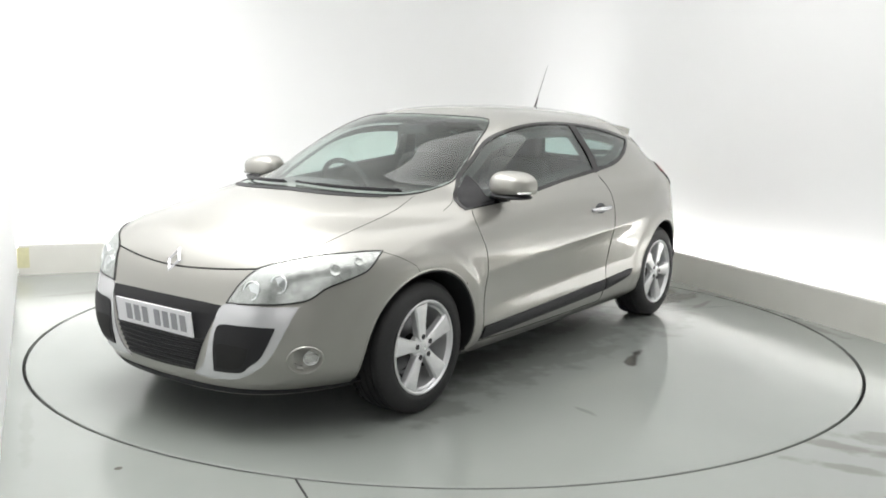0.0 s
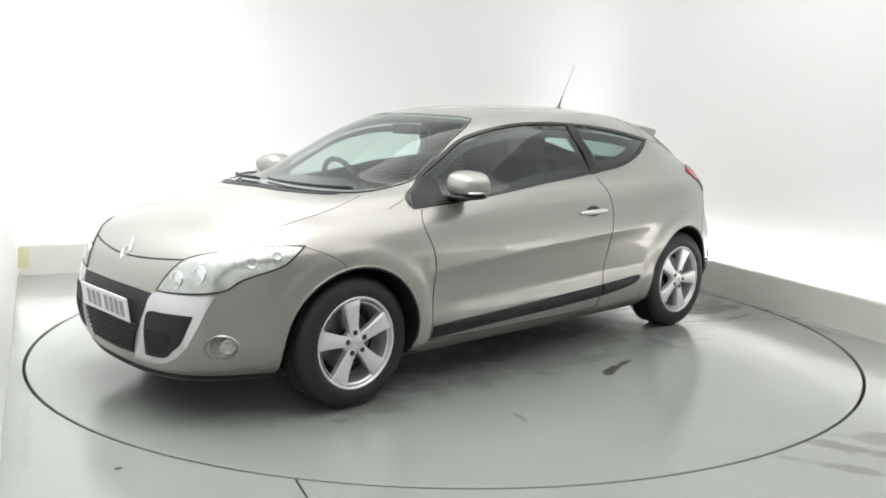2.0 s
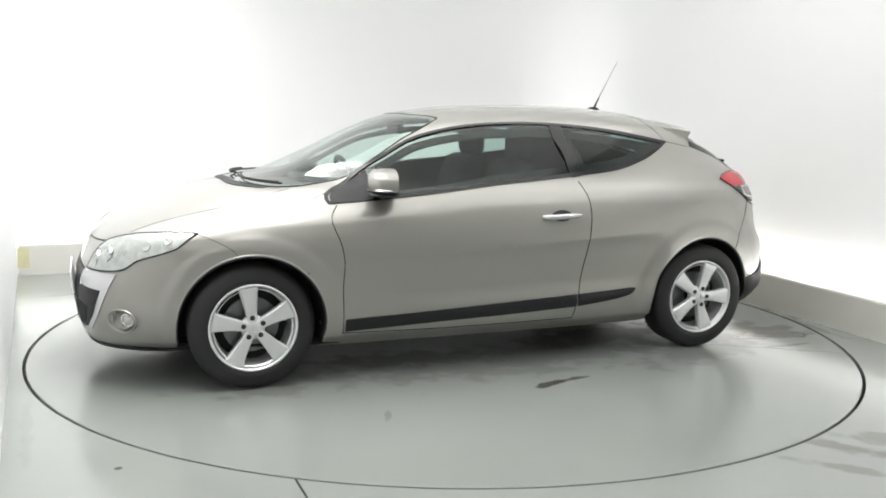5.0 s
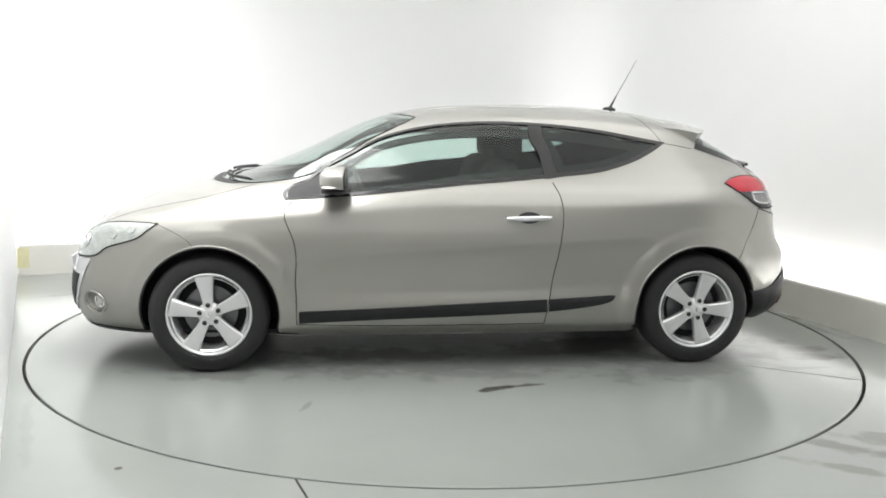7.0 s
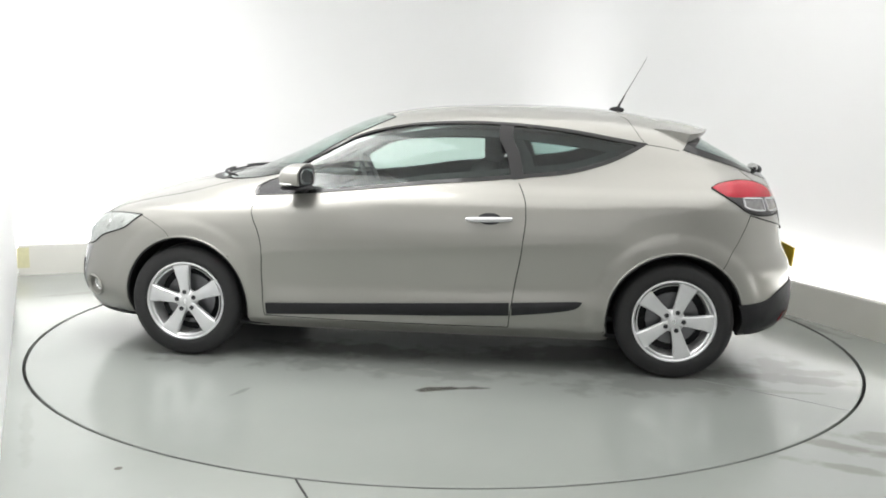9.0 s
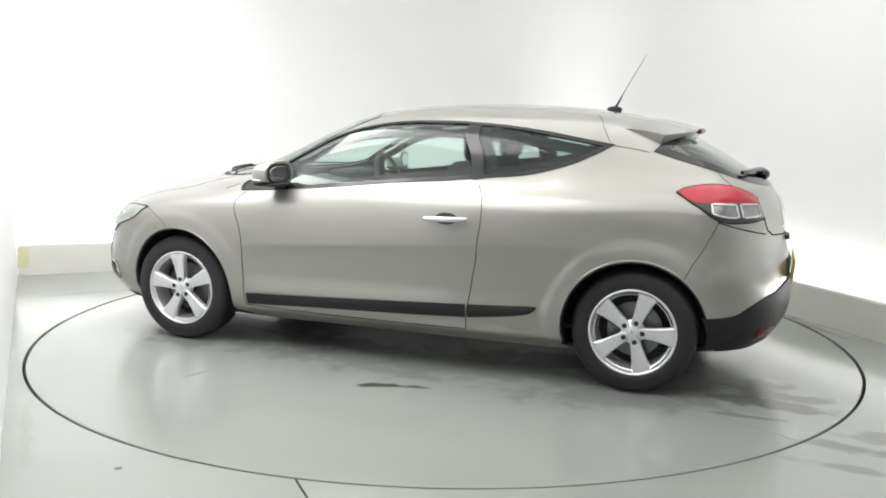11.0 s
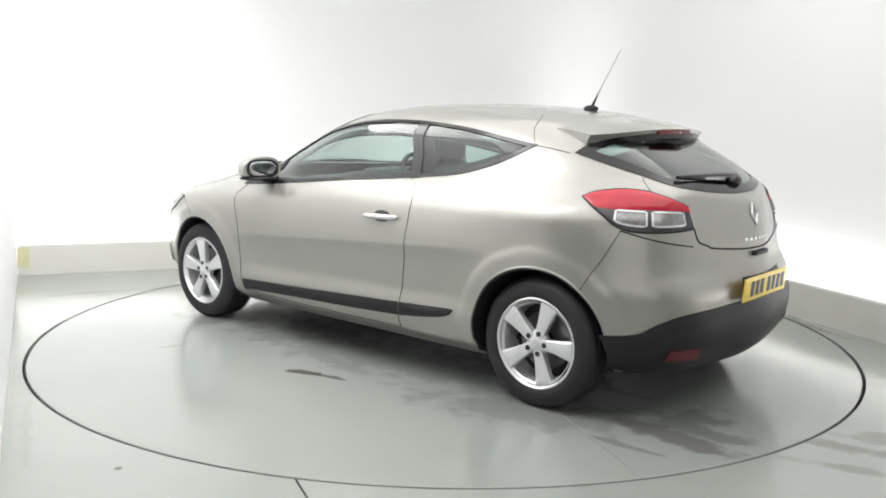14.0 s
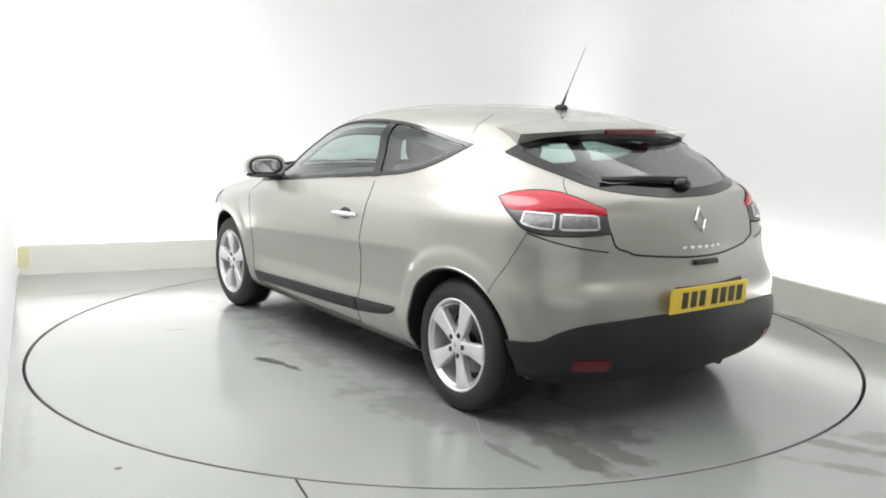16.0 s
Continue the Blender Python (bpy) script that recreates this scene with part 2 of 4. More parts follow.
    for i in range(4):
        bm.faces.new((lo[i], lo[(i + 1) % 4], hi[(i + 1) % 4], hi[i]))
    bmesh.ops.recalc_face_normals(bm, faces=bm.faces)
    tagged(part("masking_tape", bm, TAPE, smooth=False), "strip of yellowed tape on the skirting's end", "tape")
    # floor with a round opening for the turntable
    bm = bmesh.new()
    n = 180
    inner, outer, low = [], [], []
    for i in range(n):
        a = 2 * math.pi * i / n
        c, s = math.cos(a), math.sin(a)
        r = RING + 0.009
        inner.append(bm.verts.new((r * c, r * s, 0)))
        low.append(bm.verts.new((r * c, r * s, -0.05)))
        k = 9.0 / max(abs(c), abs(s))
        outer.append(bm.verts.new((k * c, k * s, 0)))
    for i in range(n):
        j = (i + 1) % n
        bm.faces.new((inner[i], outer[i], outer[j], inner[j]))
        bm.faces.new((low[i], inner[i], inner[j], low[j]))
    tagged(part("floor", bm, FLOOR, smooth=False), "glossy grey-green painted floor with worn dirty marks", "floor", kind="structure")
    bm = bmesh.new()
    bmesh.ops.create_circle(bm, cap_ends=True, segments=90, radius=RING + 0.05, matrix=Matrix.Translation((0, 0, -0.05)))
    tagged(part("turntable_pit", bm, PIT, smooth=False), "dark pit under the turntable's rim", "pit", kind="structure")
    bm = bmesh.new()
    box(bm, -9, 9, -9, 9, H, H + 0.1)
    tagged(part("ceiling", bm, WALL, smooth=False), "plain white ceiling of the photo booth", "ceiling", kind="structure")
    # floor joint beside the table
    bm = bmesh.new()
    a, b = Vector((-0.545, -2.375, 0)), Vector((-0.31, -2.92, 0))
    d = (b - a).normalized()
    w = Vector((-d.y, d.x, 0)) * 0.004
    t = [(a - w), (b - w), (b + w), (a + w)]
    lo = [bm.verts.new((v.x, v.y, 0.0005)) for v in t]
    hi = [bm.verts.new((v.x, v.y, 0.002)) for v in t]
    bm.faces.new(hi)
    for i in range(4):
        bm.faces.new((lo[i], lo[(i + 1) % 4], hi[(i + 1) % 4], hi[i]))
    tagged(part("floor_joint", bm, PIT, smooth=False), "thin dark sealed joint in the floor", "joint", kind="structure")


stain_and_shade(FLOOR, [(1.74, -1.95, 0.30, 0.07, -25, 0.6), (1.62, -2.16, 0.26, 0.05, -25, 0.5), (1.98, -1.85, 0.30, 0.09, -20, 0.5), (2.12, 1.05, 0.62, 0.10, -62, 0.55), (2.42, 0.35, 0.5, 0.06, -70, 0.4), (-2.6, 0.9, 0.5, 0.05, 30, 0.2), (-1.233, -2.309, 0.016, 0.016, 0, 0.9), (-1.75, -1.95, 0.5, 0.03, 115, 0.12)], (0.10, 0.095, 0.08))
rooms()


def build_turntable():
    bm = bmesh.new()
    n = 180
    prof = [(0.0005, 0.0), (1.2, 0.0), (RING - 0.012, 0.0), (RING - 0.008, -0.003), (RING - 0.008, -0.05)]
    rings = [[bm.verts.new((r * math.cos(2 * math.pi * i / n), r * math.sin(2 * math.pi * i / n), z)) for i in range(n)] for r, z in prof]
    for a, b in zip(rings, rings[1:]):
        for i in range(n):
            bm.faces.new((a[i], b[i], b[(i + 1) % n], a[(i + 1) % n]))
    bmesh.ops.recalc_face_normals(bm, faces=bm.faces)
    return tagged(part("turntable", bm, TABLE, smooth=False), "round grey-green painted turntable with tyre marks and painted-on shade", "turntable")


# tyre marks and dirt; the broad soft spots also paint shade under the car
stain_and_shade(TABLE, [(-0.11, 1.235, 0.17, 0.035, 22, 0.95), (-0.23, 1.20, 0.10, 0.03, 5, 0.8), (-1.92, 0.75, 0.42, 0.11, -10, 0.62), (-1.60, 0.72, 0.30, 0.12, 20, 0.4), (-1.88, 0.52, 0.30, 0.16, 60, 0.45), (-1.85, 1.0, 0.26, 0.03, 0, 0.4), (-0.8, 0.45, 0.7, 0.25, 10, 0.5), (0.4, 0.6, 0.6, 0.2, -10, 0.45), (0.85, 1.43, 0.10, 0.02, 70, 0.3), (1.3, 0.9, 0.3, 0.14, 0, 0.35), (-0.1, 0.72, 1.5, 0.34, 3, 0.30), (-1.25, 0.95, 0.6, 0.22, 15, 0.30), (-0.05, 0.98, 0.5, 0.10, -8, 0.25), (-2.05, 0.62, 0.30, 0.10, -6, 0.5)], (0.07, 0.068, 0.06))
turntable = build_turntable()


def table_joint(a, b):
    d = (b - a).normalized()
    w = Vector((-d.y, d.x, 0)) * 0.0025
    bm = bmesh.new()
    lo = [bm.verts.new((v.x, v.y, -0.001)) for v in (a - w, b - w, b + w, a + w)]
    hi = [bm.verts.new((v.x, v.y, 0.0012)) for v in (a - w, b - w, b + w, a + w)]
    bm.faces.new(hi)
    for i in range(4):
        bm.faces.new((lo[i], lo[(i + 1) % 4], hi[(i + 1) % 4], hi[i]))
    part("plate_joint", bm, JOINT, turntable, "faint grey joint between floor plates", smooth=False)


table_joint(Vector((-1.40, .83, 0)), Vector((-2.07, 1.25, 0)))

# ---- the car's skin: level by level a rounded outline ----
ZF = ((.17, 2.07), (.22, 2.098), (.30, 2.116), (.40, 2.126), (.50, 2.116), (.58, 2.088), (.65, 2.057), (.70, 2.02), (.75, 1.962), (.827, 1.835), (.88, 1.71), (.93, 1.555),
      (.965, 1.38), (.99, 1.225), (1.01, 1.135), (1.065, .99), (1.137, .82), (1.243, .605), (1.333, .38), (1.375, .19), (1.40, -.05), (1.414, -.5))
ZR = ((.17, -1.88), (.25, -1.98), (.35, -2.032), (.45, -2.045), (.55, -2.046), (.60, -2.048), (.63, -2.043), (.68, -2.026), (.73, -2.013), (.76, -2.008), (.80, -2.004), (.88, -1.985), (.96, -1.955), (1.01, -1.92),
      (1.10, -1.775), (1.20, -1.59), (1.25, -1.50), (1.30, -1.40), (1.353, -1.24), (1.394, -.98), (1.407, -.78), (1.414, -.5))
ZB = ((.17, .765), (.20, .805), (.24, .846), (.30, .873), (.40, .892), (.50, .900), (.60, .905), (.68, .905), (.74, .901), (.80, .892), (.88, .870), (.94, .838), (1.0, .795), (1.10, .752), (1.2, .705),
      (1.28, .655), (1.33, .59), (1.365, .50), (1.39, .38), (1.405, .24), (1.414, .0))
ZNF = ((.17, 4.0), (.36, 4.7), (.5, 4.7), (.64, 5.0), (.74, 5.4), (.80, 4.8), (.90, 2.85), (1.0, 2.6), (1.15, 2.9), (1.3, 2.8), (1.414, 2.2))
ZNR = ((.17, 5.0), (.35, 5.8), (.6, 5.6), (.95, 5.6), (1.1, 4.4), (1.25, 4.2), (1.33, 3.6), (1.414, 2.3))
ZM = ((.17, 0), (.85, 0), (1.0, -.02), (1.2, -.2), (1.35, -.42), (1.414, -.5))
# how far the ends curve back towards their corners, and over what width
ZCR = ((.17, .06), (.55, .065), (.70, .10), (.95, .10), (1.05, .05), (1.2, .0), (1.414, .0))
ZCF = ((.17, .02), (.40, .03), (.75, .035), (.90, .0), (1.414, .0))


def pchip(tab):
    """A smooth curve through a short table that never overshoots."""
    x, y = np.array([p[0] for p in tab], float), np.array([p[1] for p in tab], float)
    h, s = np.diff(x), np.diff(y) / np.diff(x)
    d = np.zeros(len(x))
    d[0], d[-1] = s[0], s[-1]
    for i in range(1, len(x) - 1):
        if s[i - 1] * s[i] > 0:
            w1, w2 = 2 * h[i] + h[i - 1], h[i] + 2 * h[i - 1]
            d[i] = (w1 + w2) / (w1 / s[i - 1] + w2 / s[i])

    def f(q):
        q = np.clip(np.asarray(q, float), x[0], x[-1])
        i = np.clip(np.searchsorted(x, q) - 1, 0, len(h) - 1)
        u = (q - x[i]) / h[i]
        return ((2 * u ** 3 - 3 * u ** 2 + 1) * y[i] + (u ** 3 - 2 * u ** 2 + u) * h[i] * d[i] + (-2 * u ** 3 + 3 * u ** 2) * y[i + 1] + (u ** 3 - u ** 2) * h[i] * d[i + 1])
    return f


f_front, f_rear, f_half, f_nf, f_nr, f_mid, f_cr, f_cf = (pchip(t) for t in (ZF, ZR, ZB, ZNF, ZNR, ZM, ZCR, ZCF))
AXLE_F, AXLE_R, WZ, ARCH = 1.32, -1.32, 0.310, 0.364


def skin(t, z):
    """The car's outer skin: t turns from the nose (0) over its left side (pi/2) to the tail (pi); z is the height."""
    t, z = np.broadcast_arrays(np.asarray(t, float), np.asarray(z, float))
    c, s = np.cos(t), np.sin(t)
    m = f_mid(z)
    n = np.where(c > 0, f_nf(z), f_nr(z))
    r = (np.abs(c) ** n + np.abs(s) ** n + 1e-12) ** (-1 / n)
    x = m + np.where(c > 0, f_front(z) - m, m - f_rear(z)) * c * r
    y = f_half(z) * s * r
    # the ends bow back towards their corners
    bow = 1 - np.exp(-(y / 0.36) ** 2)
    w = np.clip((np.abs(x) - 1.0) / 0.75, 0, 1)
    w = w * w * (3 - 2 * w)
    x = x + np.where(c > 0, -f_cf(z), f_cr(z)) * bow * w
    side = np.clip(np.abs(s) * 1.25 - 0.15, 0, 1)
    # hollow in the lower flank under a rising crease
    below = 0.655 - 0.06 * x - z
    below = 0.5 * (below + np.sqrt(below ** 2 + 0.012 ** 2)) - 0.003
    low = np.clip((z - 0.33 + 0.02 * x) / 0.13, 0, 1)
    d = -0.026 * (1 - np.exp(-np.maximum(below, 0) / 0.06)) * low * low * (3 - 2 * low) * np.clip(1 - np.abs((x + 0.05) / 1.0) ** 8, 0, 1)
    for ax in (AXLE_F, AXLE_R):
        rr = np.hypot(x - ax, z - WZ)
        d = d + 0.010 * np.exp(-(np.maximum(rr - ARCH, 0) / 0.085) ** 6) * (z > 0.2) * (rr > ARCH - 0.05)
    d = d + 0.042 * np.exp(-((x + 1.38) / 0.42) ** 2 - ((z - 0.94) / 0.11) ** 2)
    y = y + np.sign(s) * d * side
    top = np.clip((z - 1.25) / 0.164, 0, 1)
    return np.stack([x, y, z + 0.009 * top * top], -1)


def normal(t, z):
    e = 1e-3
    a = skin(t + e, z) - skin(t - e, z)
    b = skin(t, np.minimum(z + e, 1.4135)) - skin(t, z - e)
    n = np.cross(a, b)
    return n / (np.linalg.norm(n, axis=-1, keepdims=True) + 1e-12)


def at_x(x, z):
    """The turn at which the left side stands at x."""
    lo, hi = 0.0, math.pi
    for _ in range(40):
        k = (lo + hi) / 2
        if skin(k, z)[0] > x:
            lo = k
        else:
            hi = k
    return (lo + hi) / 2


def at_y(y, z, rear=False):
    lo, hi = (math.pi, math.pi / 2) if rear else (0.0, math.pi / 2)
    for _ in range(40):
        k = (lo + hi) / 2
        if skin(k, z)[1] < abs(y):
            lo = k
        else:
            hi = k
    k = (lo + hi) / 2
    return k if y >= 0 else -k if not rear else 2 * math.pi - k


def spline(pts, sub=6, closed=False):
    p = [np.array(q, float) for q in pts]
    n = len(p)
    out = []
    for i in range(n if closed else n - 1):
        p0, p1, p2, p3 = (p[(i + k) % n] if closed else p[min(max(i + k, 0), n - 1)] for k in (-1, 0, 1, 2))
        for j in range(sub):
            u = j / sub
            out.append(0.5 * (2 * p1 + (p2 - p0) * u + (2 * p0 - 5 * p1 + 4 * p2 - p3) * u * u + (3 * p1 - p0 - 3 * p2 + p3) * u ** 3))
    if not closed:
        out.append(p[-1])
    return np.array(out)


def on_side(pts):
    return [(at_x(x, z), z) for x, z in pts]


def on_front(pts):
    return [(at_y(y, z), z) for y, z in pts]


def on_rear(pts):
    return [(at_y(y, z, True), z) for y, z in pts]


def resample(c, n):
    d = np.concatenate([[0], np.cumsum(np.linalg.norm(np.diff(skin(c[:, 0], c[:, 1]), axis=0), axis=1))])
    q = np.linspace(0, d[-1], n)
    return np.stack([np.interp(q, d, c[:, 0]), np.interp(q, d, c[:, 1])], -1)


def mirrored(c):
    c = np.array(c, float)
    return np.stack([-c[:, 0], c[:, 1]], -1)


def sheet(low, up, nu, nv, out=0.003, thick=0.004, puff=0.0):
    """A shell on the skin between two curves of (turn, height), its face raised by out."""
    a, b = resample(np.array(low), nu), resample(np.array(up), nu)
    k = np.linspace(0, 1, nv)[:, None, None]
    g = a[None] * (1 - k) + b[None] * k
    P, N = skin(g[..., 0], g[..., 1]), normal(g[..., 0], g[..., 1])
    uu = np.linspace(0, 1, nu)[None, :, None]
    bulge = puff * (np.clip(16 * k * (1 - k) * uu * (1 - uu), 0, 1) ** 0.5)
    top, bot = P + N * (out + bulge), P + N * (out - thick)
    bm = bmesh.new()
    if not thick:
        vt = [[bm.verts.new(p) for p in row] for row in top]
        for j in range(nv - 1):
            for i in range(nu - 1):
                bm.faces.new((vt[j][i], vt[j][i + 1], vt[j + 1][i + 1], vt[j + 1][i]))
        bmesh.ops.remove_doubles(bm, verts=bm.verts, dist=1e-5)
        return bm
    vt = [[bm.verts.new(top[j, i]) for i in range(nu)] for j in range(nv)]
    vb = [[bm.verts.new(bot[j, i]) for i in range(nu)] for j in range(nv)]
    for j in range(nv - 1):
        for i in range(nu - 1):
            bm.faces.new((vt[j][i], vt[j][i + 1], vt[j + 1][i + 1], vt[j + 1][i]))
            bm.faces.new((vb[j][i], vb[j + 1][i], vb[j + 1][i + 1], vb[j][i + 1]))
    rim = [(0, i) for i in range(nu)] + [(j, nu - 1) for j in range(1, nv)] + [(nv - 1, i) for i in range(nu - 2, -1, -1)] + [(j, 0) for j in range(nv - 2, 0, -1)]
    for (j, i), (l, m) in zip(rim, rim[1:] + rim[:1]):
        try:
            bm.faces.new((vt[j][i], vb[j][i], vb[l][m], vt[l][m]))
        except ValueError:
            pass
    bmesh.ops.remove_doubles(bm, verts=bm.verts, dist=1e-5)
    bmesh.ops.recalc_face_normals(bm, faces=bm.faces)
    return bm


def band(loop, width, out=0.004, thick=0.008, nv=4):
    """A frame that follows a closed loop of (turn, height), width metres towards its inside (or outside, below zero)."""
    c = np.array(loop)
    P, N = skin(c[:, 0], c[:, 1]), normal(c[:, 0], c[:, 1])
    T = np.roll(P, -1, 0) - np.roll(P, 1, 0)
    T /= np.linalg.norm(T, axis=1, keepdims=True) + 1e-12
    B = np.cross(N, T)
    area2 = sum(c[i - 1, 0] * c[i, 1] - c[i, 0] * c[i - 1, 1] for i in range(len(c)))
    if area2 < 0:
        B = -B
    bm = bmesh.new()
    rows = []
    n = len(c)
    for o in (out, out - thick):
        for k in np.linspace(0, 1, nv):
            rows.append([bm.verts.new(p) for p in P + B * width * k + N * (o - 0.0)])
    order = list(range(nv)) + list(range(2 * nv - 1, nv - 1, -1))
    for a, b in zip(order, order[1:] + order[:1]):
        for i in range(n):
            bm.faces.new((rows[a][i], rows[a][(i + 1) % n], rows[b][(i + 1) % n], rows[b][i]))
    bmesh.ops.recalc_face_normals(bm, faces=bm.faces)
    return bm


def loop_of(low, up, n=60):
    a, b = resample(np.array(low), n), resample(np.array(up), n)
    c = np.concatenate([a, b[::-1]])
    d = np.linalg.norm(np.diff(c, axis=0, append=c[:1]), axis=1)
    return c[d > 1e-4]


def shrink(loop, w):
    """The loop moved w metres inwards on the skin."""
    c = np.array(loop)
    s = np.array([1.7, 1.0])
    q = c * s
    T = np.roll(q, -2, 0) - np.roll(q, 2, 0)
    T /= np.linalg.norm(T, axis=1, keepdims=True) + 1e-12
    area2 = sum(q[i - 1, 0] * q[i, 1] - q[i, 0] * q[i - 1, 1] for i in range(len(q)))
    n = np.stack([-T[:, 1], T[:, 0]], -1) * (1 if area2 > 0 else -1)
    return (q + n * w) / s


def within(loop, t, z):
    c = np.array(loop)
    ins = np.zeros(np.shape(t), bool)
    j = len(c) - 1
    for i in range(len(c)):
        (x1, y1), (x2, y2) = c[i], c[j]
        if y1 != y2:
            ins ^= ((y1 > z) != (y2 > z)) & (t < (x2 - x1) * (z - y1) / (y2 - y1) + x1)
        j = i
    return ins


def seam(parent, pts, r=0.0028, out=-0.0005, name="panel_gap", material=None):
    c = np.array(pts)
    P = skin(c[:, 0], c[:, 1]) + normal(c[:, 0], c[:, 1]) * out
    return part(name, tube(bmesh.new(), P, r, 6), material or GAP, parent)


# outlines of the openings and panels, left side: (x, z) on the side, (y, z) on the ends
DLO_UP = spline(on_side(((.935, .900), (.79, 1.020), (.60, 1.135), (.39, 1.238), (.12, 1.298), (-.18, 1.318), (-.49, 1.310), (-.80, 1.280), (-1.16, 1.221))))
DLO_LOW = spline(on_side(((.935, .900), (.60, .925), (.18, .967), (-.20, 1.002), (-.50, 1.030), (-.75, 1.058), (-.94, 1.110), (-1.06, 1.163), (-1.16, 1.221))))
DLO = loop_of(DLO_LOW, DLO_UP)
def both(pts):
    """Points from the left side to the middle, and on to the right."""
    return tuple(pts) + tuple((-y, z) for y, z in pts[::-1] if y)


WS_LOW = spline(on_front(both(((.60, .978), (.55, .969), (.37, .972), (0, .978)))))
WS_UP = spline(on_front(both(((.60, .978), (.622, 1.019), (.612, 1.063), (.59, 1.131), (.55, 1.214), (.48, 1.312), (.41, 1.336), (.20, 1.346), (0, 1.350)))))
WS = loop_of(WS_LOW, WS_UP, 90)
RG_LOW = spline(on_rear(both(((.625, 1.191), (.60, 1.145), (.54, 1.097), (.44, 1.047), (.20, 1.017), (0, 1.012)))))
RG_UP = spline(on_rear(both(((.625, 1.191), (.54, 1.239), (.39, 1.274), (.24, 1.287), (0, 1.292)))))
RG = loop_of(RG_LOW, RG_UP, 80)
HOOD_EDGE = ((-.49, .715), (-.30, .698), (-.12, .688), (0, .686), (.12, .688), (.30, .698), (.49, .715))
BON = np.array(list(spline(on_front(HOOD_EDGE))) + list(spline(on_front(((.59, .757), (.69, .778))))) +
               list(spline(on_side(((1.45, .805), (1.15, .865), (.98, .905))))) + list(spline(on_front(both(((.75, .92), (.62, .938), (.39, .960), (0, .970)))))) +
               list(mirrored(spline(on_side(((.98, .905), (1.15, .865), (1.45, .805)))))) + list(spline(on_front(((-.69, .778), (-.59, .757))))))
DOOR = np.array(on_side(((.893, .900), (.888, .70), (.878, .45), (.873, .25), (.2, .235), (-.455, .235), (-.465, .33), (-.49, .50), (-.52, .70), (-.53, .88), (-.50, 1.0))) + on_side(((-.2, .983), (.3, .94))))
HL_LOW = spline(on_front(((.39, .569), (.50, .574), (.62, .582))) + on_side(((1.905, .600), (1.84, .645), (1.74, .680), (1.66, .712), (1.57, .777))))
HL_UP = spline(on_front(((.39, .569), (.405, .600), (.445, .670), (.49, .715), (.59, .747))) + on_side(((1.81, .768), (1.68, .778), (1.57, .777))))
TL_LOW = spline(on_side(((-1.485, 1.004), (-1.56, .958), (-1.61, .927), (-1.67, .886), (-1.74, .866))) + on_rear(((.64, .863), (.56, .866), (.475, .872))))
TL_UP = spline(on_side(((-1.485, 1.004), (-1.53, 1.026), (-1.62, 1.040), (-1.70, 1.036), (-1.76, 1.022))) + on_rear(((.474, .968),)))
TL_MID = spline(on_side(((-1.485, 1.004), (-1.55, .966), (-1.62, .957), (-1.70, .957))) + on_rear(((.62, .954), (.474, .945))))
GATE_LOW = both(((.475, .872), (.46, .815), (.40, .792), (.36, .778), (.16, .761), (0, .758)))
TAILGATE = np.array(on_rear(GATE_LOW) + on_rear(both(((.475, .872), (.478, .98), (.56, 1.03), (.545, 1.095), (.60, 1.15), (.62, 1.19), (.55, 1.25), (.30, 1.298), (0, 1.303)))[::-1]))


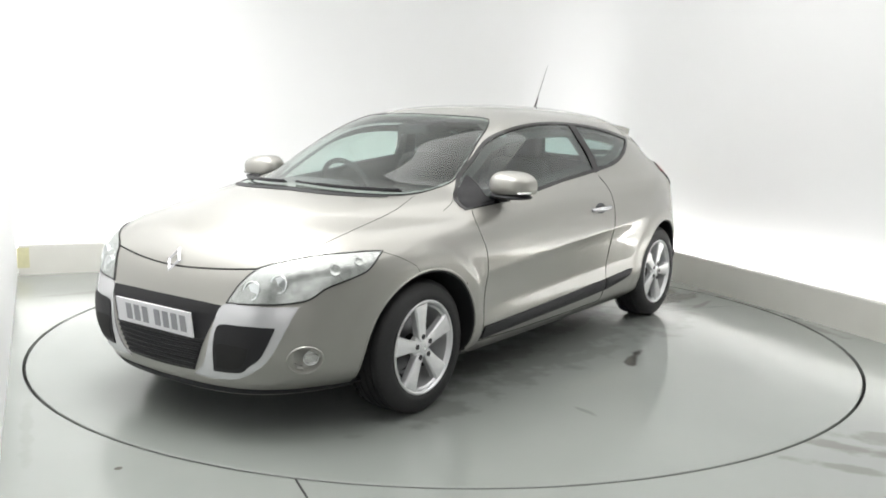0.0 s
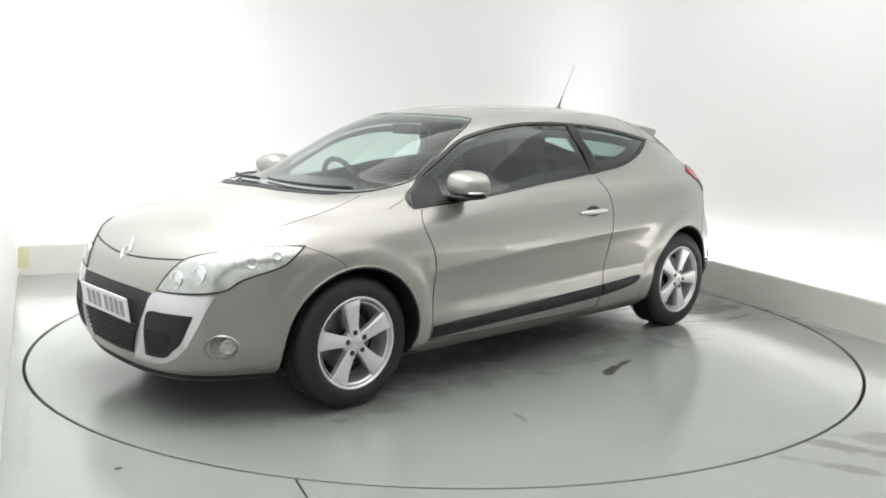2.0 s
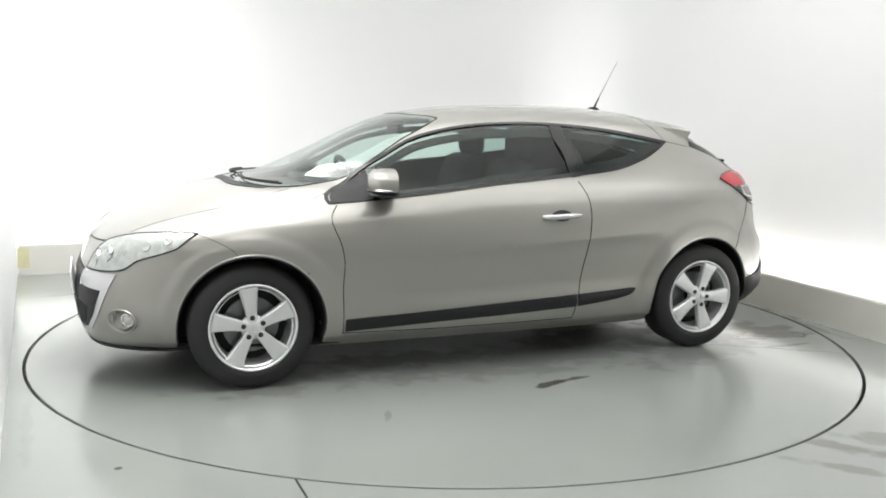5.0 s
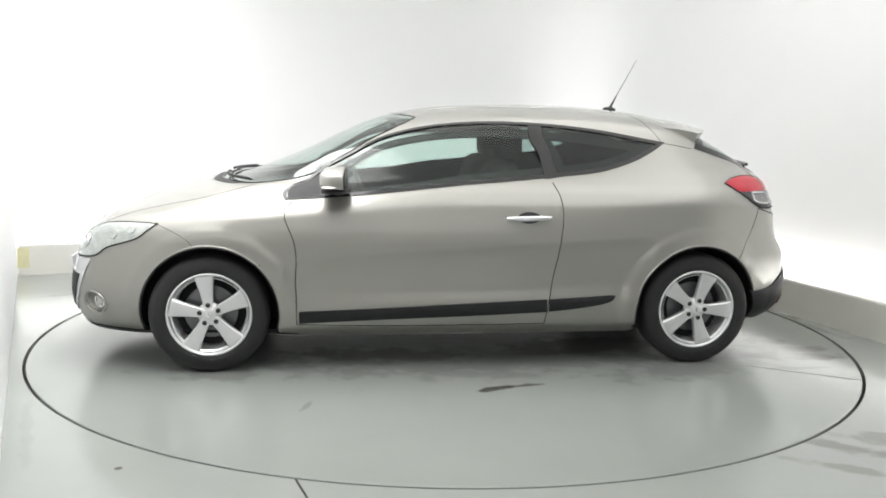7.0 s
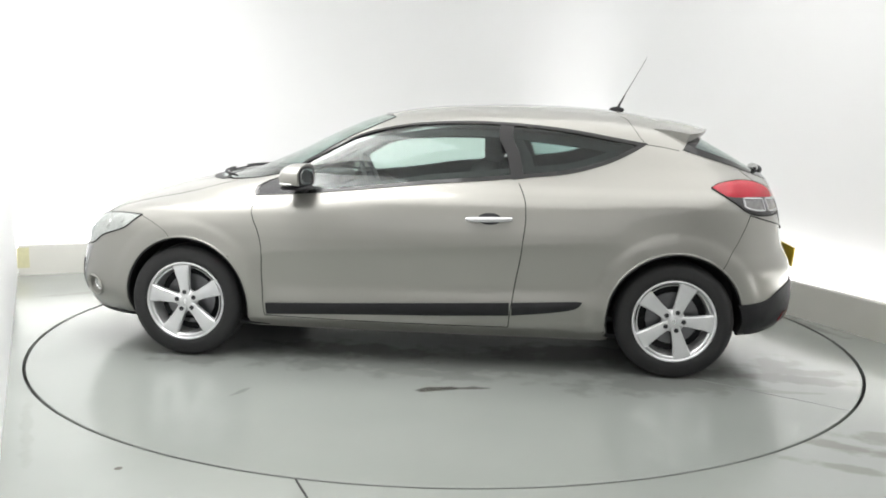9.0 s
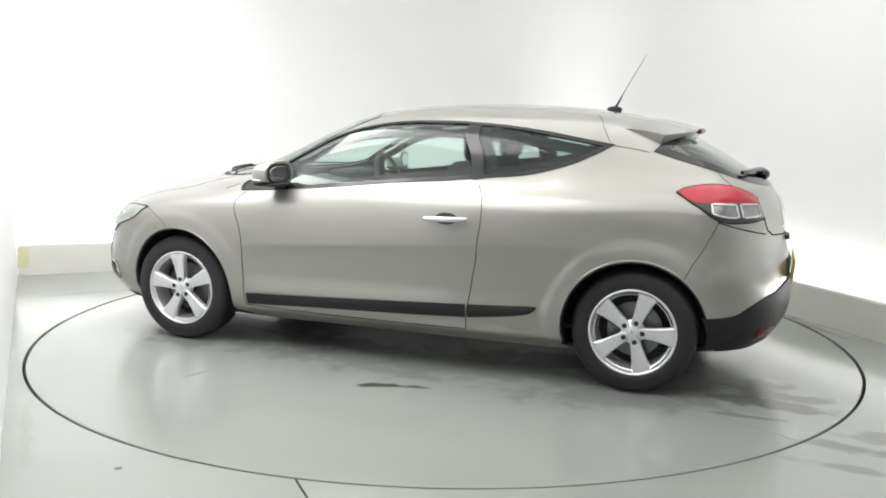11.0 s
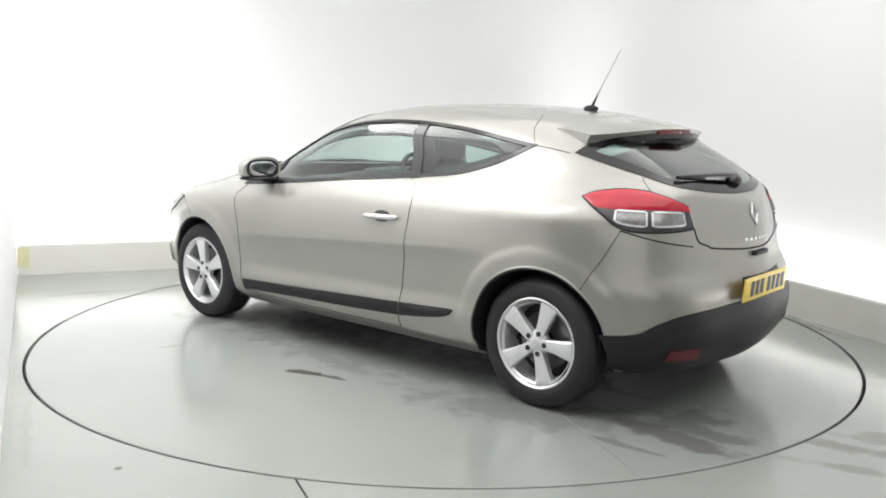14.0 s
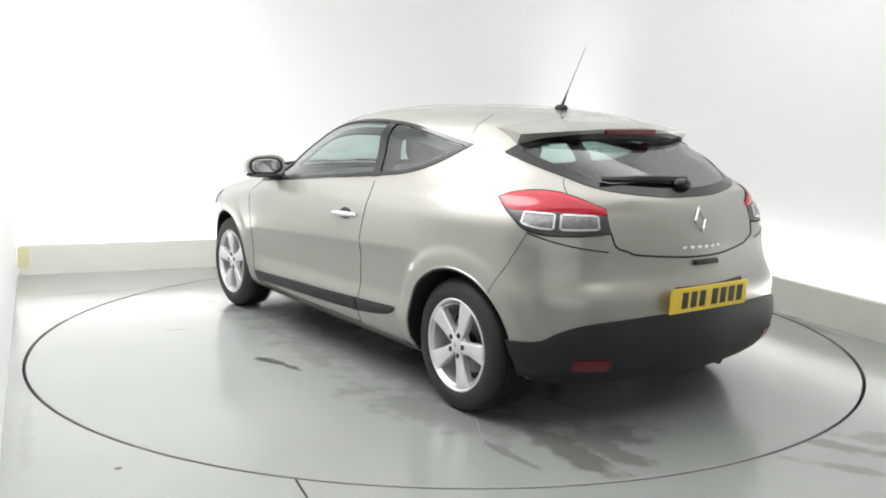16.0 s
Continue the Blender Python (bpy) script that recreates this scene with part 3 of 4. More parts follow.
def build_body(car):
    zs = np.concatenate([np.arange(.17, .68, .012), np.arange(.68, 1.0, .0065), np.arange(1.0, 1.30, .010), np.arange(1.30, 1.385, .005), 1.414 - .029 * np.linspace(1, 0.02, 16) ** 2])
    nt = 720
    ts = np.linspace(-math.pi, math.pi, nt, endpoint=False)
    T, Z = np.meshgrid(ts, zs)
    P, N = skin(T, Z), normal(T, Z)
    # pull the rims of the wheel arches onto true circles
    for ax in (AXLE_F, AXLE_R):
        d = np.hypot(P[..., 0] - ax, P[..., 2] - WZ)
        near = (np.abs(d - ARCH) < 0.012) & (np.abs(np.sin(T)) > .5)
        k = np.where(near, ARCH / np.maximum(d, 1e-6), 1)
        P[..., 0] = ax + (P[..., 0] - ax) * k
        P[..., 2] = WZ + (P[..., 2] - WZ) * k
    # middle of every cell
    Tc = T[:-1] + math.pi / nt
    Zc = (Z[:-1] + Z[1:]) / 2
    Pc = (P[:-1] + np.roll(P, -1, 1)[:-1] + P[1:] + np.roll(P, -1, 1)[1:]) / 4
    A = np.abs(Tc)
    kind = np.zeros(Tc.shape, int)
    TR = np.where(Tc < 0, Tc + 2 * math.pi, Tc)
    kind[within(BON, Tc, Zc)] = 1
    kind[(Pc[..., 0] > 1.45) & (Zc < .70) & (kind == 0)] = 3
    kind[(Pc[..., 0] < -1.60) & (Zc < .86) & (kind == 0)] = 4
    kind[within(TAILGATE, TR, Zc)] = 5
    kind[within(DOOR, A, Zc) & (Tc > 0)] = 2
    kind[within(DOOR, A, Zc) & (Tc < 0)] = 6
    hole = within(shrink(DLO, .012), A, Zc) | within(shrink(WS, .012), Tc, Zc) | within(shrink(RG, .02), TR, Zc)
    for ax in (AXLE_F, AXLE_R):
        hole |= (np.hypot(Pc[..., 0] - ax, Pc[..., 2] - WZ) < ARCH) & (np.abs(np.sin(Tc)) > .45)
    hole |= (((np.abs(Pc[..., 1]) - .700) / .034) ** 2 + ((Zc - .350) / .048) ** 2 < 1) & (Pc[..., 0] > 1.5)
    hole |= (Pc[..., 0] < -1.62) & (Zc < .215)
    nz = len(zs)
    ids = np.arange(nz * nt).reshape(nz, nt)
    q = np.stack([ids[:-1], np.roll(ids, -1, 1)[:-1], np.roll(ids, -1, 1)[1:], ids[1:]], -1)
    flat, nrm = P.reshape(-1, 3), N.reshape(-1, 3)
    for k, nm in enumerate(("body_shell", "bonnet", "door", "front_bumper", "rear_bumper", "tailgate", "door")):
        f = q[(kind == k) & ~hole]
        if k == 0:
            top = ids[-1]
        use, inv = np.unique(f, return_inverse=True)
        me = bpy.data.meshes.new(nm)
        faces = inv.reshape(-1, 4).tolist()
        if k == 0:
            look_up = {int(v): i for i, v in enumerate(use)}
            faces.append([look_up[int(v)] for v in top])
        me.from_pydata(flat[use].tolist(), [], faces)
        me.update()
        me.shade_smooth()
        me.normals_split_custom_set_from_vertices(nrm[use].tolist())
        me.materials.append(PAINT)
        o = new(nm, me)
        o.parent = car
    # lining just inside the skin
    f = q[~hole]
    cz = Zc[~hole]
    for nm, sel, mt in (("cabin_lining", cz < 1.28, LINING), ("headliner", cz >= 1.28, HEADLINER)):
        g = f[sel][:, ::-1]
        use, inv = np.unique(g, return_inverse=True)
        me = bpy.data.meshes.new(nm)
        me.from_pydata((flat[use] - nrm[use] * 0.022).tolist(), [], inv.reshape(-1, 4).tolist())
        me.update()
        me.shade_smooth()
        me.materials.append(mt)
        o = new(nm, me)
        o.parent = car


def plan_slab(z, k, name, material, car, thick=0.02, x0=-9, x1=9):
    t = np.linspace(0, 2 * math.pi, 120, endpoint=False)
    p = skin(t, z)
    p[:, 0] = np.clip(p[:, 0], x0, x1)
    bm = bmesh.new()
    a = [bm.verts.new((x * k, y * k, z)) for x, y, _ in p]
    b = [bm.verts.new((x * k, y * k, z - thick)) for x, y, _ in p]
    bm.faces.new(a)
    bm.faces.new(b[::-1])
    for i in range(120):
        bm.faces.new((a[i], b[i], b[(i + 1) % 120], a[(i + 1) % 120]))
    bmesh.ops.remove_doubles(bm, verts=bm.verts, dist=1e-5)
    bmesh.ops.recalc_face_normals(bm, faces=bm.faces)
    return part(name, bm, material, car, smooth=False)


def build_wheel(car, ax, side, spin):
    """One wheel, its outer face towards +y; turned about for the other side."""
    w = new("wheel")
    w.parent = car
    w.matrix_basis = pose(ax, side * 0.866, WZ, 0, 0, 0 if side > 0 else 180)
    R, rim = WZ, 0.214
    tyre = [(rim - .004, -.015), (rim + .012, -.002), (rim + .03, .0), (R - .035, -.004), (R - .014, -.016), (R - .004, -.030), (R, -.045), (R, -.062), (R - .008, -.064), (R - .008, -.071),
            (R, -.073), (R, -.100), (R - .008, -.102), (R - .008, -.109), (R, -.111), (R, -.138), (R - .008, -.140), (R - .008, -.147), (R, -.149), (R - .003, -.180), (R - .02, -.198), (rim, -.205), (rim - .004, -.19)]
    part("tyre", lathe(bmesh.new(), tyre, 72, True), RUBBER, w, "black rubber tyre")
    bm = bmesh.new()
    for i in range(60):
        a = 2 * math.pi * i / 60
        for y0, y1 in ((-.060, -.030), (-.200, -.150)):
            g = bmesh.ops.create_cube(bm, size=1, matrix=Matrix.Rotation(a, 4, "Y") @ Matrix.Translation((0, (y0 + y1) / 2, R - .008)) @ Matrix.Diagonal((.012, y1 - y0, .010, 1)))
    part("tread", bm, RUBBER, w, smooth=False)["kind"] = "stuff"
    barrel = [(rim + .004, -.006), (rim - .002, -.003), (rim - .010, -.008), (rim - .014, -.02), (rim - .02, -.06), (rim - .03, -.19), (rim - .038, -.19), (rim - .026, -.02), (rim - .018, -.012)]
    part("rim", lathe(bmesh.new(), barrel, 64), ALLOY, w, "silver alloy rim")
    # dark disc added inside the rim as shade between the spokes
    part("rim_lining", lathe(bmesh.new(), [(.02, -.125), (rim - .03, -.125), (rim - .026, -.04)], 48), LINING, w)
    part("brake_disc", lathe(bmesh.new(), [(.05, -.095), (.138, -.095), (.14, -.1), (.138, -.105), (.05, -.105)], 40), DISC, w)
    for i in range(5):
        a = spin + 2 * math.pi * i / 5
        bm = bmesh.new()
        m = Matrix.Rotation(a, 4, "Y")
        rows = []
        for r, hw, y, ch in ((.020, .015, -.012, .003), (.05, .025, -.013, .003), (.09, .029, -.013, .005), (.14, .037, -.010, .007), (.175, .044, -.008, .008), (.200, .051, -.010, .007)):
            prof = [(-hw, y - .035), (-hw, y - ch), (-hw + ch, y), (-hw * .3, y + .0015), (0, y + .002), (hw * .3, y + .0015), (hw - ch, y), (hw, y - ch), (hw, y - .035)]
            rows.append([bm.verts.new(m @ Vector((px, py, r))) for px, py in prof])
        for p, q in zip(rows, rows[1:]):
            for k in range(8):
                bm.faces.new((p[k], p[k + 1], q[k + 1], q[k]))
        bm.faces.new(rows[-1])
        bm.faces.new(rows[0][::-1])
        bmesh.ops.recalc_face_normals(bm, faces=bm.faces)
        part("spoke", bm, ALLOY, w, smooth=False)
        bm = bmesh.new()
        bmesh.ops.create_cone(bm, cap_ends=True, segments=12, radius1=.0125, radius2=.011, depth=.02, matrix=Matrix.Rotation(a, 4, "Y") @ Matrix.Translation((0, -.0185, .050)) @ Matrix.Rotation(radians(90), 4, "X"))
        part("wheel_bolt", bm, DARKSTEEL, w, smooth=False)
    part("hub", lathe(bmesh.new(), [(.062, -.050), (.060, -.030), (.046, -.020), (.034, -.013), (.028, -.009), (.02, -.007), (.0005, -.006)], 40), ALLOY, w)
    bm = bmesh.new()
    prism(bm, [(0, .018), (.010, 0), (0, -.018), (-.010, 0)], -.008, -.004)
    part("hub_badge", bm, CHROME, w, smooth=False)


def build_arches(car):
    for ax in (AXLE_F, AXLE_R):
        for s in (1, -1):
            bm = bmesh.new()
            rows = []
            for a in np.linspace(-.25, math.pi + .25, 36):
                x, z = ax + ARCH * math.cos(a), WZ + ARCH * math.sin(a)
                t = at_x(x, max(z, .172))
                y = float(skin(t, max(z, .172))[1])
                x2, z2 = ax + (ARCH - .002) * math.cos(a), WZ + (ARCH - .002) * math.sin(a)
                rows.append([bm.verts.new((x, s * (y + .001), z)), bm.verts.new((ax + (ARCH - .014) * math.cos(a), s * (y - .006), WZ + (ARCH - .014) * math.sin(a))), bm.verts.new((x2, s * (y - .03), z2)), bm.verts.new((x2, s * .55, z2))])
            for p, q in zip(rows, rows[1:]):
                for k in range(3):
                    bm.faces.new((p[k], p[k + 1], q[k + 1], q[k]))
            bmesh.ops.recalc_face_normals(bm, faces=bm.faces)
            o = part("wheel_arch_liner", bm, LINING, car)
            bm = bmesh.new()
            pts = []
            for a in np.linspace(-.22, math.pi + .22, 40):
                x, z = ax + (ARCH - .001) * math.cos(a), WZ + (ARCH - .001) * math.sin(a)
                y = float(skin(at_x(x, max(z, .172)), max(z, .172))[1])
                pts.append((x, s * (y - .003), max(z, .17)))
            part("arch_lip", tube(bm, pts, .006, 8), PAINT, car)
            bm = bmesh.new()
            prism(bm, [(ax + ARCH * math.cos(a), WZ + ARCH * math.sin(a)) for a in np.linspace(-.25, math.pi + .25, 30)], s * .54, s * .56)
            part("inner_wing", bm, LINING, car, smooth=False)


def flip(c, s):
    return np.array(c) if s > 0 else mirrored(c)


def build_glazing(car):
    for s in (1, -1):
        part("side_glass_surround", band(flip(DLO, s), .022, .004, .012), GLOSSBLACK, car, "gloss black window surround")
        part("window_inner_trim", band(flip(shrink(DLO, .016), s), .055, -.035, .012), LINING, car, "dark inner window trim")
        z0 = shrink(DLO, .010)
        k = int(np.argmin(skin(z0[:, 0], z0[:, 1])[:, 0]))
        lo, up = z0[:k + 1], np.concatenate([z0[k:], z0[:1]])[::-1]
        # split at the pillar behind the door
        xs = lambda c: skin(c[:, 0], c[:, 1])[:, 0]
        L, Up = resample(lo, 120), resample(up, 120)
        door_lo, door_up = L[xs(L) > -.50], Up[xs(Up) > -.43]
        rear_lo, rear_up = L[xs(L) < -.505][:-3], Up[xs(Up) < -.435][:-3]
        part("door_glass", sheet(flip(door_lo, s), flip(door_up, s), 40, 12, -.002, 0), GLASS, car, "green-tinted door glass").visible_shadow = False
        part("quarter_glass", sheet(flip(rear_lo, s), flip(rear_up, s), 30, 10, -.002, 0), DARKGLASS, car, "dark tinted rear quarter glass").visible_shadow = False
        a = [(at_x(-.455, 1.02), 1.02), (at_x(-.418, 1.16), 1.16), (at_x(-.385, 1.315), 1.315)]
        b = [(at_x(-.520, 1.03), 1.03), (at_x(-.488, 1.16), 1.16), (at_x(-.455, 1.308), 1.308)]
        part("centre_pillar", sheet(flip(spline(a), s), flip(spline(b), s), 16, 4, .003, .02), GLOSSBLACK, car, "gloss black pillar cover")
        a = [(at_x(-.475, .98), .98), (at_x(-.445, 1.16), 1.16), (at_x(-.41, 1.33), 1.33)]
        b = [(at_x(-.60, .98), .98), (at_x(-.55, 1.16), 1.16), (at_x(-.50, 1.33), 1.33)]
        part("inner_pillar", sheet(flip(spline(a), s), flip(spline(b), s), 16, 4, -.03, .03), LINING, car, "dark inner pillar trim")
        # black sail panel that carries the mirror
        a = on_side(((.915, .906), (.80, .914), (.70, .922)))
        b = on_side(((.915, .908), (.80, .998), (.70, 1.055)))
        part("sail_panel", sheet(flip(spline(a), s), flip(spline(b), s), 12, 6, .005, .012), BLACK, car)
    part("windscreen", sheet(WS_LOW, WS_UP, 60, 20, .001, 0), GLASS, car, "clear raked windscreen").visible_shadow = False
    seam(car, WS_UP, .0045, .0, "windscreen_seal", GLOSSBLACK)
    seam(car, WS_LOW, .006, .0, "windscreen_seal", GLOSSBLACK)
    part("rear_window", sheet(RG_LOW, RG_UP, 60, 14, .001, 0), DARKGLASS, car, "dark tinted rear window").visible_shadow = False
    part("rear_window_border", band(RG, .05, .003, .006), GLOSSBLACK, car)


def build_seams(car):
    dr = np.array(on_side(((.893, .896), (.888, .70), (.878, .45), (.873, .25))))
    bk = np.array(on_side(((-.49, 1.003), (-.525, .92), (-.532, .82), (-.52, .70), (-.49, .50), (-.465, .33), (-.455, .24))))
    bot = np.array(on_side(((.873, .25), (.4, .238), (-.1, .236), (-.455, .24))))
    for s in (1, -1):
        for c in (spline(dr), spline(bk), spline(bot)):
            seam(car, flip(c, s))
        seam(car, flip(spline(on_side(((1.575, .775), (1.50, .745), (1.42, .70), (1.39, .655)))), s), .0016)
        seam(car, flip(spline(on_side(((-1.69, .872), (-1.66, .80), (-1.62, .72), (-1.575, .64), (-1.545, .590)))), s), .002)
        seam(car, flip(spline(on_front(((.60, .765), (.635, .80), (.655, .86), (.645, .92), (.605, .966)))), s), .0018)
        seam(car, flip(spline(on_side(((.90, .965), (.97, .935), (1.06, .905)))), s), .0018)
        seam(car, flip(spline(on_side(((-1.15, 1.217), (-1.24, 1.205), (-1.33, 1.188)))), s), .0022)
        seam(car, flip(spline(on_side(((-1.15, 1.217), (-1.115, 1.265), (-1.08, 1.315), (-1.03, 1.36)))), s), .0018)
        seam(car, flip(spline(on_rear(((.545, 1.092), (.575, 1.06), (.60, 1.02)))), s), .0022)
        seam(car, flip(spline(on_side(((-1.69, .868), (-1.78, .84))) + on_rear(((.62, .815), (.50, .795)))), s), .0035)
    seam(car, spline(on_front([(y, z - .004) for y, z in HOOD_EDGE])), .0045)
    seam(car, spline(on_rear(GATE_LOW)), .0045)


def build_front(car):
    fr = lambda pts: spline(on_front(pts), 6)
    part("grille_panel", sheet(fr(both(((.225, .262), (.1, .258), (0, .257)))), fr(both(((.375, .556), (.2, .560), (0, .562)))), 40, 12, .002, .02), BLACK, car, "black plastic grille")
    for i in range(7):
        z = .276 + i * .021
        h = .228 + i * .0115
        seam(car, fr(((-h, z + .002), (-.1, z), (0, z), (.1, z), (h, z + .002))), .006, .004, "grille_bar", BLACK)
    part("upper_grille", sheet(fr(both(((.365, .518), (.2, .515), (0, .514)))), fr(both(((.385, .556), (.2, .562), (0, .564)))), 40, 4, .006, .012), BLACK, car)
    for s in (1, -1):
        lo = on_front(((.225, .248), (.37, .246), (.485, .272), (.585, .345), (.635, .432), (.668, .532), (.680, .572)))
        up = on_front(((.225, .250), (.285, .30), (.32, .373), (.35, .481), (.38, .560), (.50, .567), (.680, .572)))
        part("intake_surround", sheet(flip(spline(lo), s), flip(spline(up), s), 40, 14, .007, .014), SATIN, car, "silver bumper blade")
        lo = on_front(((.345, .282), (.47, .290), (.52, .324), (.57, .366), (.605, .445), (.618, .488)))
        up = on_front(((.345, .282), (.350, .322), (.357, .404), (.378, .478), (.48, .487), (.618, .488)))
        part("side_intake", sheet(flip(spline(lo), s), flip(spline(up), s), 30, 10, .011, .012), BLACK, car, "black plastic side intake")
        lo = on_front(((.365, .300), (.45, .303), (.50, .335), (.525, .40)))
        up = on_front(((.365, .300), (.372, .35), (.380, .405), (.525, .40)))
        part("intake_mouth", sheet(flip(spline(lo), s), flip(spline(up), s), 20, 8, .013, .006), GAP, car)
        # fog lamp in its bowl
        t, z = at_y(.700, .350), .350
        c, n = skin(t, z), normal(t, z)
        c[1] *= s
        n[1] *= s
        m = Matrix.Translation(c) @ Vector(n).to_track_quat("Y", "Z").to_matrix().to_4x4()
        bm = lathe(bmesh.new(), [(.080, -.003), (.076, .004), (.070, .002), (.062, -.014), (.045, -.028), (.0005, -.032)], 32)
        for v in bm.verts:
            v.co.z *= .80
        part("fog_lamp_bowl", bm, PAINT, car).matrix_basis = m
        for nm, prof, mt in (("fog_lamp_ring", [(.034, -.026), (.033, -.008), (.029, -.008), (.026, -.016)], CHROME), ("fog_lamp_lens", [(.027, -.014), (.015, -.009), (.0005, -.008)], REFLECTOR)):
            o = part(nm, lathe(bmesh.new(), prof, 32), mt, car)
            o.matrix_basis = m @ pose((-.026 if s > 0 else .026), 0, .004)
        # headlight: bowl, two lamps, bright bezel, clear cover
        part("headlight_bowl", sheet(flip(HL_LOW, s), flip(HL_UP, s), 40, 10, .003, .006), REFLECTOR, car, "silvered headlight bowl")
        for c in (HL_LOW, HL_UP):
            seam(car, flip(c, s), .0042, .002, "headlight_bezel")
        for y, z, r in ((.495, .628, .042), (.60, .660, .040)):
            t = at_y(y, z)
            c, n = skin(t, z), normal(t, z)
            c[1] *= s
            n[1] *= s
            k = (Vector(n) + Vector((.6, 0, 0))).normalized()
            o = part("headlight_projector", lathe(bmesh.new(), [(r, -.004), (r * .97, .006), (r * .84, .006), (r * .75, .001), (r * .45, .002), (.0005, .004)], 32), CHROME, car)
            o.matrix_basis = Matrix.Translation(c) @ k.to_track_quat("Y", "Z").to_matrix().to_4x4()
        for x, z, r in ((1.80, .715, .026), (1.70, .742, .020)):
            t = at_x(x, z)
            c, n = skin(t, z), normal(t, z)
            c[1] *= s
            n[1] *= s
            o = part("indicator_bulb_bowl", lathe(bmesh.new(), [(r, .001), (r * .9, .007), (r * .5, .003), (.0005, .005)], 24), REFLECTOR, car)
            o.matrix_basis = Matrix.Translation(c) @ Vector(n).to_track_quat("Y", "Z").to_matrix().to_4x4()
        part("headlight_lens", sheet(flip(HL_LOW, s), flip(HL_UP, s), 40, 10, .0065, 0, .008), CLEARLENS, car, "clear headlight cover").visible_shadow = False
    # lower lip
    lo = fr(((-.78, .185), (-.5, .180), (0, .176), (.5, .180), (.78, .185)))
    up = fr(((-.80, .203), (-.5, .204), (0, .203), (.5, .204), (.80, .203)))
    part("front_lip", sheet(lo, up, 60, 4, .004, .012), BLACK, car, "black lower bumper lip")
    # diamond badge on the bonnet's edge
    bm = bmesh.new()
    o, i = [(0, .062), (.045, 0), (0, -.062), (-.045, 0)], [(0, .036), (.021, 0), (0, -.036), (-.021, 0)]
    va, vb = [bm.verts.new((x, 0, z)) for x, z in o], [bm.verts.new((x, 0, z)) for x, z in i]
    vm = [bm.verts.new((x * .72, .006, z * .76)) for x, z in o]
    for k in range(4):
        l = (k + 1) % 4
        bm.faces.new((va[k], va[l], vm[l], vm[k]))
        bm.faces.new((vm[k], vm[l], vb[l], vb[k]))
    bmesh.ops.recalc_face_normals(bm, faces=bm.faces)
    badge = bm.copy()
    p = part("badge", bm, SATIN, car, "chrome diamond badge", smooth=False)
    n = Vector(normal(0.0, .70))
    p.matrix_basis = Matrix.Translation(Vector(skin(0.0, .70)) + n * .004) @ (n + Vector((.25, 0, 0))).to_track_quat("Y", "Z").to_matrix().to_4x4() @ pose(0, 0, 0)
    n = Vector(normal(math.pi, .915))
    p = part("badge", badge, SATIN, car, "chrome diamond badge", smooth=False)
    p.matrix_basis = Matrix.Translation(Vector(skin(math.pi, .915)) + n * .003) @ n.to_track_quat("Y", "Z").to_matrix().to_4x4()
    # number plates with plain bars in place of characters
    for sx, x, z, mt, ink, lab in ((1, 2.137, .468, WHITEPLATE, GREYINK, "white front number plate"), (-1, -2.060, .583, YELLOWPLATE, INK, "yellow rear number plate")):
        bm = bmesh.new()
        box(bm, -.26, .26, -.004, .004, -.0555, .0555, .002)
        pl = part("number_plate", bm, mt, car, lab, smooth=False)
        pl.matrix_basis = pose(x, 0, z, -7 if sx > 0 else -4, 0, -90) if sx > 0 else pose(x, 0.012, z, -4, 0, 90)
        for k in range(7):
            bm = bmesh.new()
            u = -.205 + k * .058 + (.026 if k > 3 else 0)
            box(bm, u - .019, u + .019, .0035, .0062, -.036, .036)
            part("plate_bar", bm, ink, pl, smooth=False)


